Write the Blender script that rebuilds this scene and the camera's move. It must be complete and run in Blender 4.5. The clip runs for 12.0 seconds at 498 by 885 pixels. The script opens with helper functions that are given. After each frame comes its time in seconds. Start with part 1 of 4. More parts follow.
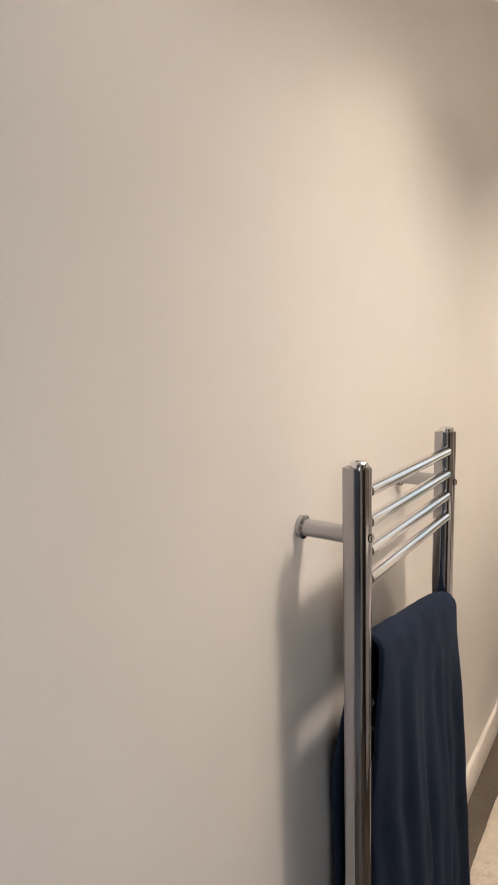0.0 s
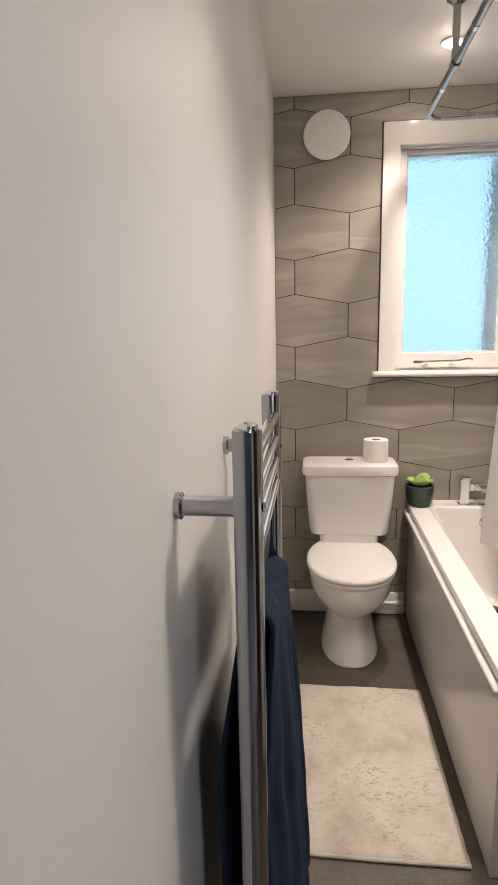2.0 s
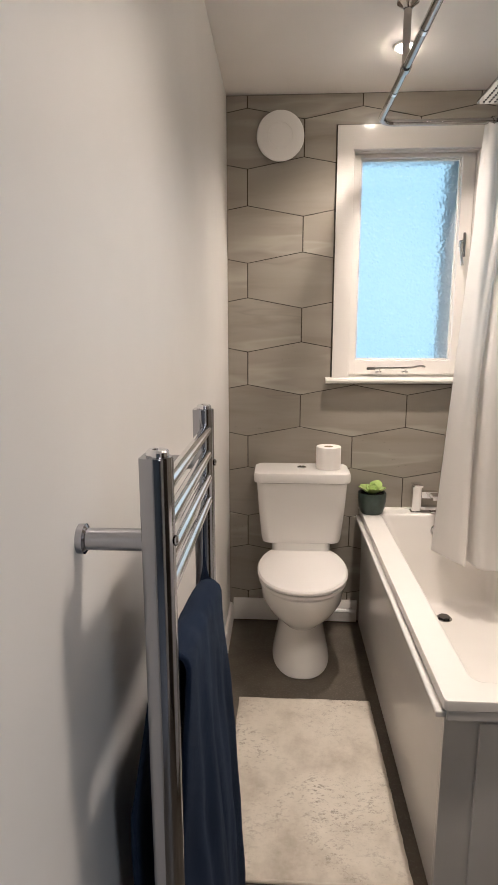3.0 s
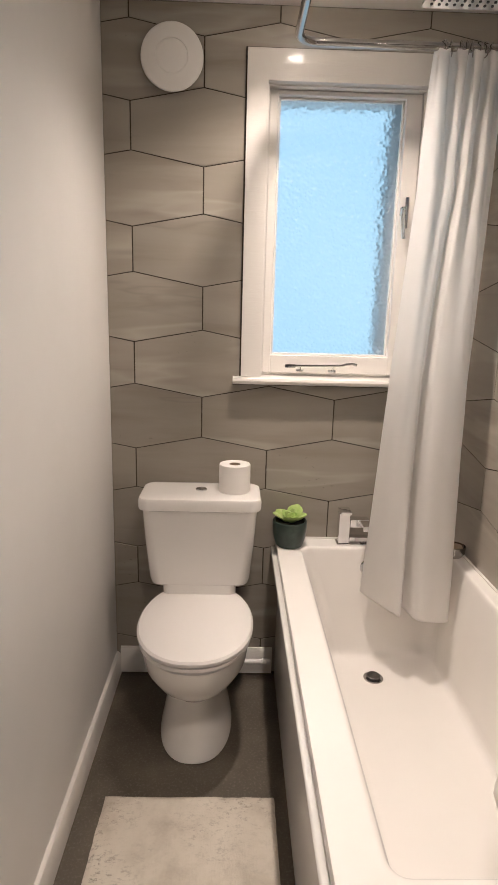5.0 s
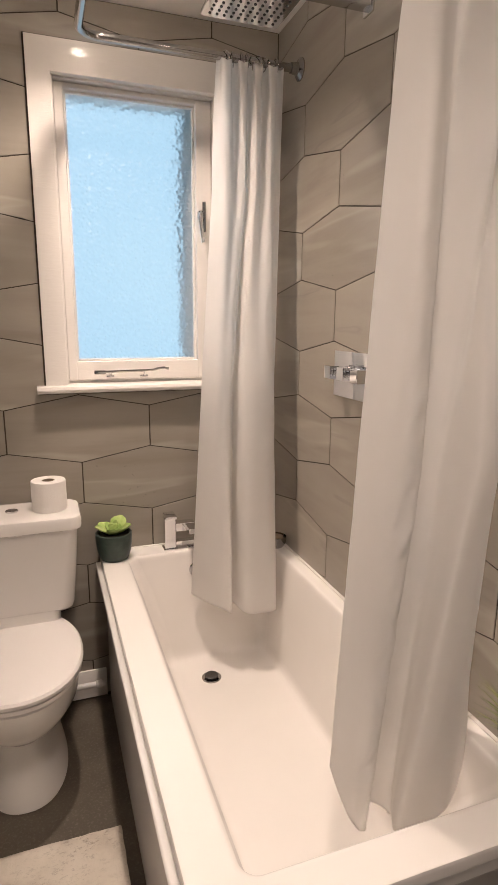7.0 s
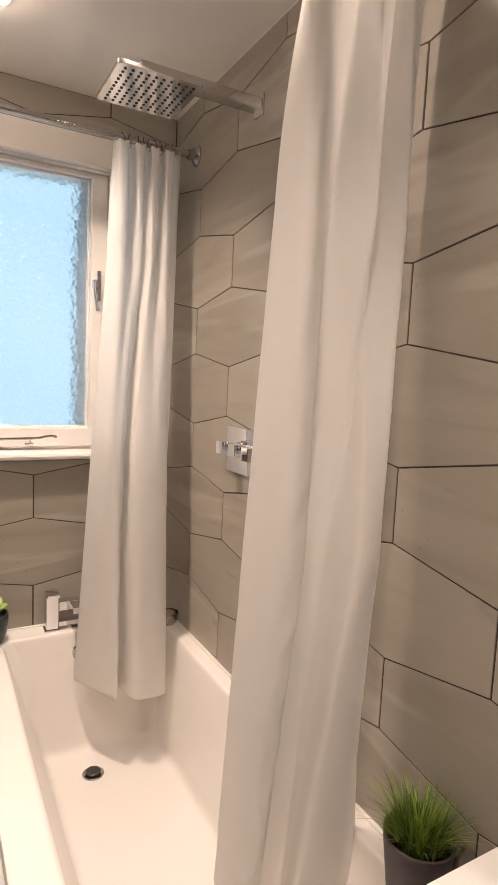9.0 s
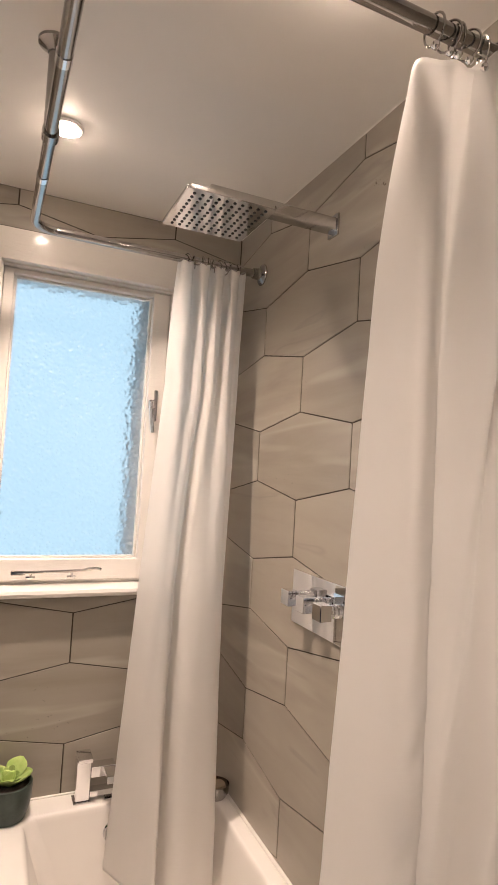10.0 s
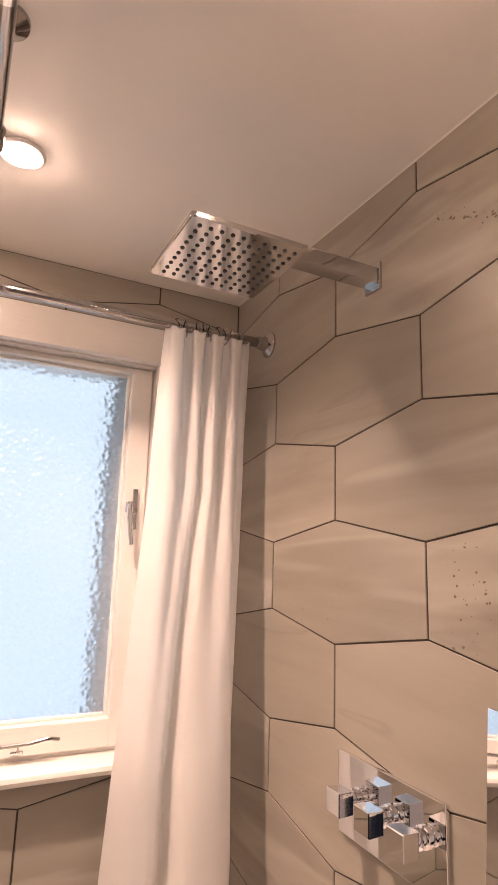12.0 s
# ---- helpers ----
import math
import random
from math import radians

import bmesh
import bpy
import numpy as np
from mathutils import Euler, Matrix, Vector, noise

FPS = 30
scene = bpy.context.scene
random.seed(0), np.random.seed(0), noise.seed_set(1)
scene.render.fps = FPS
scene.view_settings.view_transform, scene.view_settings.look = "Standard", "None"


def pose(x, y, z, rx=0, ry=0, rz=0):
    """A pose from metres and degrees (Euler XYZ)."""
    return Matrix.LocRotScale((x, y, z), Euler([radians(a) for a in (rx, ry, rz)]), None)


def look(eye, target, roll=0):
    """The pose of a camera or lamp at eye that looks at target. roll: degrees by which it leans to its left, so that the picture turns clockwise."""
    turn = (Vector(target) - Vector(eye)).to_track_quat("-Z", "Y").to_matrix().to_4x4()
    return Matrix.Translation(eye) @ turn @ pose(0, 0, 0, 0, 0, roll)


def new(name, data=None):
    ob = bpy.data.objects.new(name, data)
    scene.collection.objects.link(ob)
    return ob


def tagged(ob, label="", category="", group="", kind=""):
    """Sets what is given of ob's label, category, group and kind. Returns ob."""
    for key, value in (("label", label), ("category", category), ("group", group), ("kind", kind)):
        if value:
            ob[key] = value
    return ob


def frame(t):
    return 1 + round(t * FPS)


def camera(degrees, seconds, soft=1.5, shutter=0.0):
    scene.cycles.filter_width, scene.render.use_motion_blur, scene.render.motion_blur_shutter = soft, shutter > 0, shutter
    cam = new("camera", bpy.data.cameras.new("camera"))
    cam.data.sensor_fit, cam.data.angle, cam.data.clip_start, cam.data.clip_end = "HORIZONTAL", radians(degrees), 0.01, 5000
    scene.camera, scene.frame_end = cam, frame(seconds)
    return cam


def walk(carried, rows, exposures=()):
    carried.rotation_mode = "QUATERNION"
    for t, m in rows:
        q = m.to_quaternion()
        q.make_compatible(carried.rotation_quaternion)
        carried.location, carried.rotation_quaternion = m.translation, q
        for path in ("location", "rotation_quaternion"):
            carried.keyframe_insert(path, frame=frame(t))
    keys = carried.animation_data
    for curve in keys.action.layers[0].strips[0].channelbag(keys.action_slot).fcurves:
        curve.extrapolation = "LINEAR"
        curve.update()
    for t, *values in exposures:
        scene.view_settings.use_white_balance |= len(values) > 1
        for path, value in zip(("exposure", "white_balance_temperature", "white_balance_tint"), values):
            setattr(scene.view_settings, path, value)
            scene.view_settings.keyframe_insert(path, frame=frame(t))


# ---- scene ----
cam = camera(46.8, 12.0)
PATH = [
    (0, (0.44, -2.778, 1.456), (-0.712, -1.17, 1.157), -1.8),
    (0.4, (0.309, -2.736, 1.471), (-0.586, -0.976, 1.156), -0.6),
    (0.5, (0.292, -2.731, 1.478), (-0.544, -0.941, 1.166), -0.9),
    (0.8, (0.276, -2.708, 1.476), (-0.472, -0.878, 1.178), -0.8),
    (1, (0.278, -2.683, 1.475), (-0.408, -0.83, 1.169), -0.5),
    (1.5, (0.235, -2.717, 1.438), (-0.222, -0.801, 1.092), -1.0),
    (2, (0.182, -2.75, 1.416), (-0.044, -0.799, 1.038), -1.1),
    (2.5, (0.184, -2.755, 1.429), (0.064, -0.795, 1.049), -0.5),
    (2.7, (0.198, -2.738, 1.431), (0.098, -0.777, 1.05), -0.2),
    (4.3, (0.432, -2.277, 1.479), (0.276, -0.322, 1.084), 1.1),
    (4.5, (0.44, -2.226, 1.463), (0.314, -0.269, 1.072), 1.0),
    (5, (0.459, -2.108, 1.443), (0.509, -0.156, 1.01), 1.5),
    (5.5, (0.439, -2.069, 1.442), (0.692, -0.143, 0.964), 1.4),
    (6, (0.444, -2.064, 1.443), (0.826, -0.159, 0.965), 1.0),
    (6.5, (0.46, -2.062, 1.449), (0.958, -0.18, 0.995), 0.6),
    (7, (0.473, -2.079, 1.446), (1.128, -0.236, 1.031), 0.4),
    (7.5, (0.507, -2.093, 1.448), (1.316, -0.31, 1.041), 0.1),
    (7.7, (0.509, -2.106, 1.444), (1.367, -0.342, 1.051), 0.1),
    (9.3, (0.523, -2.03, 1.517), (1.489, -0.285, 1.369), 2.4),
    (9.5, (0.53, -2.001, 1.53), (1.446, -0.225, 1.446), 2.8),
    (9.8, (0.545, -1.919, 1.567), (1.390, -0.107, 1.615), 3.5),
    (10, (0.563, -1.845, 1.604), (1.373, -0.019, 1.707), 3.3),
    (10.5, (0.623, -1.669, 1.657), (1.412, 0.153, 1.895), 2.9),
    (11, (0.637, -1.539, 1.679), (1.516, 0.225, 2.017), 1.7),
    (11.5, (0.63, -1.471, 1.702), (1.571, 0.246, 2.112), 1.6),
    (12, (0.634, -1.444, 1.705), (1.514, 0.313, 2.08), 1.8),
]
EXPOSURES = [(0.0, 0.18, 6400, 12), (1.0, 0.10, 6250, 12), (2.5, -0.10, 5900, 11), (5.0, -0.28, 6000, 13), (7.5, -0.33, 6450, 18), (9.5, -0.14, 6550, 18), (10.5, -0.26, 6750, 22), (11.0, -0.12, 7050, 29), (12.0, -0.02, 7450, 35)]
walk(cam, [(t, look(eye, target, roll)) for t, eye, target, roll in PATH], EXPOSURES)

# ---- plan ----
ROOM_X, ROOM_Y, CEIL = 1.31, -2.98, 2.418          # left wall x=0, window wall y=0, floor z=0
TILE_EDGE = 0.149
ROD_Z, ROD_X, ROD_FAR, ROD_NEAR = 2.235, 0.620, -0.194, -1.235
RIM = 0.60

# ---- world and lights ----
world = bpy.data.worlds.new("world")
scene.world = world
world.use_nodes = True
wn = world.node_tree
sky = wn.nodes.new("ShaderNodeTexSky")
sky.sky_type, sky.sun_disc = "NISHITA", False
sky.sun_elevation, sky.sun_rotation = radians(14), radians(150)
wn.links.new(sky.outputs[0], wn.nodes["Background"].inputs[0])
wn.nodes["Background"].inputs[1].default_value = 0.12

SPOTS = [(0.668, -0.402), (0.66, -1.74), (1.03, -1.09)]
SPOT_WATTS, SPOT_CONE = (110.0, 92.0, 16.0), (134.0, 128.0, 126.0)
for (sx, sy), watts, cone, soft in zip(SPOTS, SPOT_WATTS, SPOT_CONE, (0.03, 0.07, 0.032)):
    lamp = bpy.data.lights.new("downlight_beam", "SPOT")
    lamp.energy, lamp.spot_size, lamp.spot_blend, lamp.shadow_soft_size = watts, radians(cone), 1.0, soft
    lamp.color = (1.0, 0.83, 0.67)
    new("downlight_beam", lamp).matrix_world = pose(sx, sy, CEIL - 0.024)
# added cool daylight fill through the doorway; its hall window is assumed, out of view
hall_fill = bpy.data.lights.new("hall_daylight_fill", "AREA")
hall_fill.shape, hall_fill.size, hall_fill.size_y, hall_fill.energy, hall_fill.color = "RECTANGLE", 0.8, 1.2, 22.0, (0.88, 0.93, 1.0)
new("hall_daylight_fill", hall_fill).matrix_world = look((1.79, -4.35, 1.5), (0.0, -2.2, 1.4))

# ---- materials ----


class Mat:
    """A node material with a Principled shader and short helpers."""

    def __init__(self, name, color=(0.8, 0.8, 0.8), rough=0.5, metal=0.0, spec=0.5):
        self.m = bpy.data.materials.new(name)
        self.m.use_nodes = True
        self.t = self.m.node_tree
        self.b = self.t.nodes["Principled BSDF"]
        self.b.inputs["Base Color"].default_value = (*color, 1)
        self.b.inputs["Roughness"].default_value = rough
        self.b.inputs["Metallic"].default_value = metal
        self.b.inputs["Specular IOR Level"].default_value = spec
        self._co = None

    def n(self, kind, **values):
        node = self.t.nodes.new(kind)
        for key, value in values.items():
            node.inputs[key.replace("_", " ")].default_value = value
        return node

    def link(self, a, b):
        self.t.links.new(a, b)
        return b

    def co(self, scale=(1, 1, 1), rot=(0, 0, 0), source="Object"):
        c = self.n("ShaderNodeTexCoord")
        m = self.n("ShaderNodeMapping")
        m.inputs["Scale"].default_value = scale
        m.inputs["Rotation"].default_value = rot
        self.link(c.outputs[source], m.inputs["Vector"])
        return m.outputs[0]

    def noise(self, scale, detail=4.0, rough=0.55, at=None, distort=0.0):
        x = self.n("ShaderNodeTexNoise", Scale=scale, Detail=detail, Roughness=rough, Distortion=distort)
        self.link(at if at is not None else self.co(), x.inputs["Vector"])
        return x.outputs["Fac"]

    def ramp(self, fac, stops):
        r = self.n("ShaderNodeValToRGB")
        e = r.color_ramp.elements
        while len(e) < len(stops):
            e.new(0.5)
        for el, (p, c) in zip(e, stops):
            el.position, el.color = p, (*c, 1) if len(c) == 3 else c
        self.link(fac, r.inputs[0])
        return r.outputs[0]

    def mix(self, fac, a, b, kind="MIX"):
        x = self.t.nodes.new("ShaderNodeMix")
        x.data_type, x.blend_type = "RGBA", kind
        for slot, v in ((0, fac), (6, a), (7, b)):
            if isinstance(v, (int, float)):
                x.inputs[slot].default_value = v
            elif isinstance(v, tuple):
                x.inputs[slot].default_value = (*v, 1)
            else:
                self.link(v, x.inputs[slot])
        return x.outputs[2]

    def color(self, out):
        self.link(out, self.b.inputs["Base Color"])
        return self

    def rough(self, out):
        self.link(out, self.b.inputs["Roughness"])
        return self

    def bump(self, height, strength=0.2, distance=0.002):
        b = self.n("ShaderNodeBump", Strength=strength, Distance=distance)
        self.link(height, b.inputs["Height"])
        self.link(b.outputs[0], self.b.inputs["Normal"])
        return self


def grey(v):
    return (v, v, v)


def make_paint(name, color, rough, spread=0.04):
    m = Mat(name, color, rough)
    c2 = tuple(max(0, v - spread) for v in color)
    m.color(m.mix(m.ramp(m.noise(2.3, 3), [(0.35, grey(0)), (0.7, grey(1))]), color, c2))
    return m.bump(m.noise(180, 3), 0.08, 0.001)


wall_paint = make_paint("wall_paint", (0.74, 0.72, 0.69), 0.42).m
# the hall's dimness is put into this dark grey, for dark reflections in chrome
hall_painted_dim = make_paint("hall_painted_dim", (0.22, 0.22, 0.225), 0.6).m
ceil_paint = make_paint("ceiling_paint", (0.84, 0.81, 0.77), 0.55).m
gloss_white = make_paint("gloss_paint", (0.79, 0.755, 0.71), 0.34, 0.04)
gloss_white = gloss_white.bump(gloss_white.noise(1.0, 3, 0.6, gloss_white.co((24, 180, 180))), 0.24, 0.003).m
gloss_white.node_tree.nodes["Principled BSDF"].inputs["Coat Weight"].default_value = 0.2


def make_tile():
    m = Mat("stone_tile", (0.3, 0.28, 0.25), 0.34)
    info = m.n("ShaderNodeObjectInfo")
    # every piece gets its own cut of the stone
    shift = m.n("ShaderNodeVectorMath")
    shift.operation = "MULTIPLY_ADD"
    comb = m.n("ShaderNodeCombineXYZ")
    for i in range(3):
        m.link(info.outputs["Random"], comb.inputs[i])
    c = m.n("ShaderNodeTexCoord")
    m.link(comb.outputs[0], shift.inputs[0])
    shift.inputs[1].default_value = (37.0, 91.0, 53.0)
    m.link(c.outputs["Object"], shift.inputs[2])
    at = shift.outputs[0]

    def mapped(scale, rot):
        x = m.n("ShaderNodeMapping")
        x.inputs["Scale"].default_value, x.inputs["Rotation"].default_value = scale, rot
        m.link(at, x.inputs["Vector"])
        return x.outputs[0]

    # object axes of a piece: x along the wall, y up, z out of the wall
    bands = m.noise(1.0, 5, 0.55, mapped((1.3, 9.0, 1.0), (0, 0, radians(8))), 0.5)
    soft = m.noise(3.2, 3, 0.5, at)
    vein = m.noise(1.0, 3, 0.45, mapped((0.9, 5.5, 0.6), (0, 0, radians(-24))), 0.25)
    base = m.ramp(bands, [(0.25, (0.225, 0.197, 0.161)), (0.48, (0.315, 0.282, 0.238)), (0.78, (0.375, 0.341, 0.294))])
    base = m.mix(m.ramp(soft, [(0.3, grey(0.0)), (0.75, grey(0.5))]), base, (0.28, 0.254, 0.207))
    light = m.ramp(vein, [(0.56, grey(0)), (0.60, grey(0.45)), (0.635, grey(0.18)), (0.72, grey(0.1))])
    base = m.mix(light, base, (0.46, 0.43, 0.375))
    dark = m.ramp(m.noise(1.0, 3, 0.6, mapped((1.1, 7.0, 2.0), (0, 0, radians(5))), 0.3), [(0.63, grey(0)), (0.66, grey(0.36)), (0.70, grey(0))])
    base = m.mix(dark, base, (0.20, 0.18, 0.16))
    pits = m.ramp(m.noise(85, 2, 0.5, at), [(0.70, grey(0)), (0.735, grey(0.8))])
    patch = m.ramp(m.noise(2.1, 2, 0.5, at), [(0.57, grey(0)), (0.66, grey(1))])
    base = m.mix(m.mix(1.0, pits, patch, "MULTIPLY"), base, (0.13, 0.11, 0.095))
    val = m.n("ShaderNodeMapRange")
    m.link(info.outputs["Random"], val.inputs[0])
    val.inputs[3].default_value, val.inputs[4].default_value = 0.92, 1.06
    tint = m.n("ShaderNodeHueSaturation")
    m.link(val.outputs[0], tint.inputs["Value"])
    m.link(base, tint.inputs["Color"])
    m.color(tint.outputs[0])
    m.rough(m.ramp(m.noise(6, 4, 0.6, at), [(0.3, grey(0.30)), (0.75, grey(0.44))]))
    return m.bump(m.noise(60, 5, 0.6, at), 0.06, 0.001).m


tile_mat = make_tile()
grout = Mat("grout", (0.085, 0.066, 0.05), 0.9)
grout = grout.color(grout.ramp(grout.noise(40, 3), [(0.3, (0.035, 0.026, 0.019)), (0.75, (0.07, 0.054, 0.04))])).bump(grout.noise(400, 2), 0.3).m


def make_floor():
    m = Mat("floor_vinyl", (0.12, 0.11, 0.1), 0.5)
    big = m.ramp(m.noise(5, 5, 0.6), [(0.3, (0.068, 0.056, 0.042)), (0.7, (0.125, 0.105, 0.08))])
    fleck = m.ramp(m.noise(120, 3, 0.65), [(0.52, grey(0)), (0.70, grey(0.38))])
    m.color(m.mix(fleck, big, (0.24, 0.215, 0.18)))
    m.rough(m.ramp(m.noise(9, 3), [(0.3, grey(0.4)), (0.7, grey(0.58))]))
    return m.bump(m.noise(260, 3), 0.25, 0.001).m


floor_mat = make_floor()
ceramic = Mat("ceramic", (0.80, 0.775, 0.74), 0.12)
ceramic = ceramic.color(ceramic.mix(ceramic.ramp(ceramic.noise(3, 2), [(0.4, grey(0)), (0.7, grey(0.4))]), (0.80, 0.775, 0.74), (0.76, 0.735, 0.70))).m
acrylic = Mat("acrylic", (0.80, 0.77, 0.73), 0.26)
acrylic = acrylic.color(acrylic.mix(acrylic.ramp(acrylic.noise(4, 3), [(0.4, grey(0)), (0.7, grey(0.5))]), (0.80, 0.77, 0.73), (0.76, 0.73, 0.69))).m
panel_mat = Mat("bath_panel_gloss", (0.70, 0.68, 0.65), 0.18)
panel_mat = panel_mat.color(panel_mat.mix(panel_mat.ramp(panel_mat.noise(2, 3), [(0.4, grey(0)), (0.7, grey(1))]), (0.71, 0.69, 0.66), (0.66, 0.64, 0.61))).bump(panel_mat.noise(3, 2), 0.1, 0.01).m
seat_plastic = Mat("seat_plastic", (0.80, 0.765, 0.735), 0.2).m
plastic = Mat("white_plastic", (0.78, 0.76, 0.73), 0.38)
plastic = plastic.bump(plastic.noise(40, 2), 0.05).m
chrome = Mat("chrome", (0.78, 0.78, 0.79), 0.07, 1.0)
chrome = chrome.rough(chrome.ramp(chrome.noise(14, 4), [(0.35, grey(0.05)), (0.75, grey(0.16))])).m
mirror_chrome = Mat("mirror_chrome", (0.82, 0.82, 0.83), 0.03, 1.0).m
dull_chrome = Mat("dull_chrome", (0.40, 0.385, 0.37), 0.16, 1.0)
dull_chrome = dull_chrome.rough(dull_chrome.ramp(dull_chrome.noise(9, 3), [(0.35, grey(0.11)), (0.75, grey(0.19))])).m
nozzle_mat = Mat("nozzle_rubber", (0.035, 0.035, 0.035), 0.55).m
head_chrome = Mat("head_chrome", (0.52, 0.51, 0.50), 0.12, 1.0)
head_chrome = head_chrome.rough(head_chrome.ramp(head_chrome.noise(12, 3), [(0.35, grey(0.05)), (0.75, grey(0.11))])).m
rail_chrome = Mat("rail_chrome", (0.40, 0.40, 0.42), 0.10, 1.0)
rail_chrome = rail_chrome.rough(rail_chrome.ramp(rail_chrome.noise(20, 3), [(0.35, grey(0.07)), (0.75, grey(0.15))])).m
dark_metal = Mat("dark_metal", (0.16, 0.155, 0.15), 0.25, 1.0).m
brick_out = Mat("outer_jamb", (0.36, 0.365, 0.37), 0.8)
brick_out = brick_out.bump(brick_out.noise(60, 3), 0.4).m
sealant = Mat("aged_sealant", (0.06, 0.044, 0.032), 0.7).m


def make_cloth():
    m = Mat("curtain_cloth", (0.86, 0.85, 0.83), 0.6, spec=0.3)
    weave = m.noise(700, 2, 0.5)
    crease = m.noise(9, 4, 0.55, m.co((1, 1, 0.6)))
    m.color(m.mix(m.ramp(crease, [(0.35, grey(0)), (0.7, grey(1))]), (0.90, 0.89, 0.875), (0.86, 0.845, 0.825)))
    add = m.mix(0.8, weave, crease)
    m.bump(add, 0.16, 0.004)
    tr = m.n("ShaderNodeBsdfTranslucent")
    tr.inputs[0].default_value = (0.94, 0.925, 0.905, 1)
    mx = m.n("ShaderNodeMixShader", Fac=0.60)
    m.link(m.b.outputs[0], mx.inputs[1])
    m.link(tr.outputs[0], mx.inputs[2])
    m.link(mx.outputs[0], m.t.nodes["Material Output"].inputs[0])
    return m.m


cloth = make_cloth()


def make_towel():
    m = Mat("navy_terry", (0.016, 0.026, 0.052), 0.95, spec=0.15)
    wear = m.noise(9, 4, 0.6, m.co((1, 1, 0.3)))
    m.color(m.ramp(wear, [(0.3, (0.005, 0.010, 0.024)), (0.72, (0.012, 0.021, 0.045))]))
    m.b.inputs["Sheen Weight"].default_value = 0.12
    m.b.inputs["Sheen Tint"].default_value = (0.25, 0.34, 0.5, 1)
    return m.bump(m.noise(520, 3, 0.7), 0.7, 0.003).m


towel_mat = make_towel()


def make_mat():
    m = Mat("woven_mat", (0.5, 0.46, 0.4), 0.9, spec=0.2)
    base = m.ramp(m.noise(4.0, 5, 0.65), [(0.3, (0.40, 0.35, 0.285)), (0.5, (0.60, 0.545, 0.465)), (0.75, (0.70, 0.645, 0.56))])
    scuff = m.noise(52, 6, 0.78, m.co((1.0, 1.5, 1)))
    zone = m.ramp(m.noise(3.1, 2), [(0.45, grey(0.1)), (0.65, grey(1))])
    marks = m.mix(1.0, m.ramp(scuff, [(0.52, grey(0)), (0.62, grey(0.75))]), zone, "MULTIPLY")
    m.color(m.mix(marks, base, (0.20, 0.175, 0.145)))
    rib = m.noise(1.0, 3, 0.6, m.co((240, 60, 40)))
    return m.bump(m.mix(0.5, rib, scuff), 0.6, 0.004).m


mat_cloth = make_mat()


def make_glass():
    m = Mat("frosted_glass", (0.95, 0.98, 1.0), 0.30)
    m.b.inputs["Transmission Weight"].default_value = 1.0
    m.b.inputs["IOR"].default_value = 1.2
    m.b.inputs["Specular IOR Level"].default_value = 0.0
    v = m.n("ShaderNodeTexVoronoi", Scale=88.0)
    v.feature = "SMOOTH_F1"
    m.link(m.co(), v.inputs["Vector"])
    return m.bump(v.outputs["Distance"], 0.7, 0.010).m


glass_mat = make_glass()


def make_glow(name, color, strength):
    m = bpy.data.materials.new(name)
    m.use_nodes = True
    t = m.node_tree
    e = t.nodes.new("ShaderNodeEmission")
    e.inputs[0].default_value, e.inputs[1].default_value = (*color, 1), strength
    t.links.new(e.outputs[0], t.nodes["Material Output"].inputs[0])
    return m


bulb_glow = make_glow("bulb_glow", (1.0, 0.82, 0.63), 150.0)


def make_daylight():
    m = make_glow("daylight", (0.42, 0.72, 1.0), 1.0)
    t = m.node_tree
    c, r = t.nodes.new("ShaderNodeTexCoord"), t.nodes.new("ShaderNodeTexNoise")
    r.inputs["Scale"].default_value, r.inputs["Detail"].default_value = 0.5, 3
    k = t.nodes.new("ShaderNodeValToRGB")
    k.color_ramp.elements[0].position, k.color_ramp.elements[0].color = 0.3, (0.47, 0.77, 0.95, 1)
    k.color_ramp.elements[1].position, k.color_ramp.elements[1].color = 0.7, (0.60, 0.88, 1.0, 1)
    t.links.new(c.outputs["Object"], r.inputs["Vector"])
    t.links.new(r.outputs["Fac"], k.inputs[0])
    e = [x for x in t.nodes if x.bl_idname == "ShaderNodeEmission"][0]
    t.links.new(k.outputs[0], e.inputs[0])
    e.inputs[1].default_value = 1.16
    return m


daylight = make_daylight()
leaf_green = Mat("succulent_leaf", (0.28, 0.42, 0.09), 0.45)
leaf_green = leaf_green.color(leaf_green.ramp(leaf_green.noise(30, 3), [(0.3, (0.26, 0.42, 0.08)), (0.7, (0.50, 0.60, 0.24))])).m
grass_green = Mat("grass_blade", (0.08, 0.16, 0.02), 0.5)
isl = grass_green.n("ShaderNodeNewGeometry")
grass_green = grass_green.color(grass_green.ramp(isl.outputs["Random Per Island"], [(0.1, (0.04, 0.10, 0.012)), (0.5, (0.15, 0.26, 0.03)), (0.95, (0.36, 0.42, 0.08))])).m
green_pot = Mat("green_glaze", (0.02, 0.038, 0.03), 0.35)
green_pot = green_pot.color(green_pot.ramp(green_pot.noise(25, 3), [(0.3, (0.016, 0.03, 0.024)), (0.75, (0.045, 0.07, 0.058))])).m
dark_pot = Mat("dark_pot", (0.07, 0.055, 0.06), 0.45)
dark_pot = dark_pot.color(dark_pot.ramp(dark_pot.noise(18, 3), [(0.3, (0.05, 0.038, 0.043)), (0.75, (0.11, 0.09, 0.095))])).m
soil = Mat("soil", (0.03, 0.022, 0.016), 0.95)
soil = soil.bump(soil.noise(120, 4), 0.9, 0.006).m
paper = Mat("tissue_paper", (0.82, 0.79, 0.75), 0.9, spec=0.1)
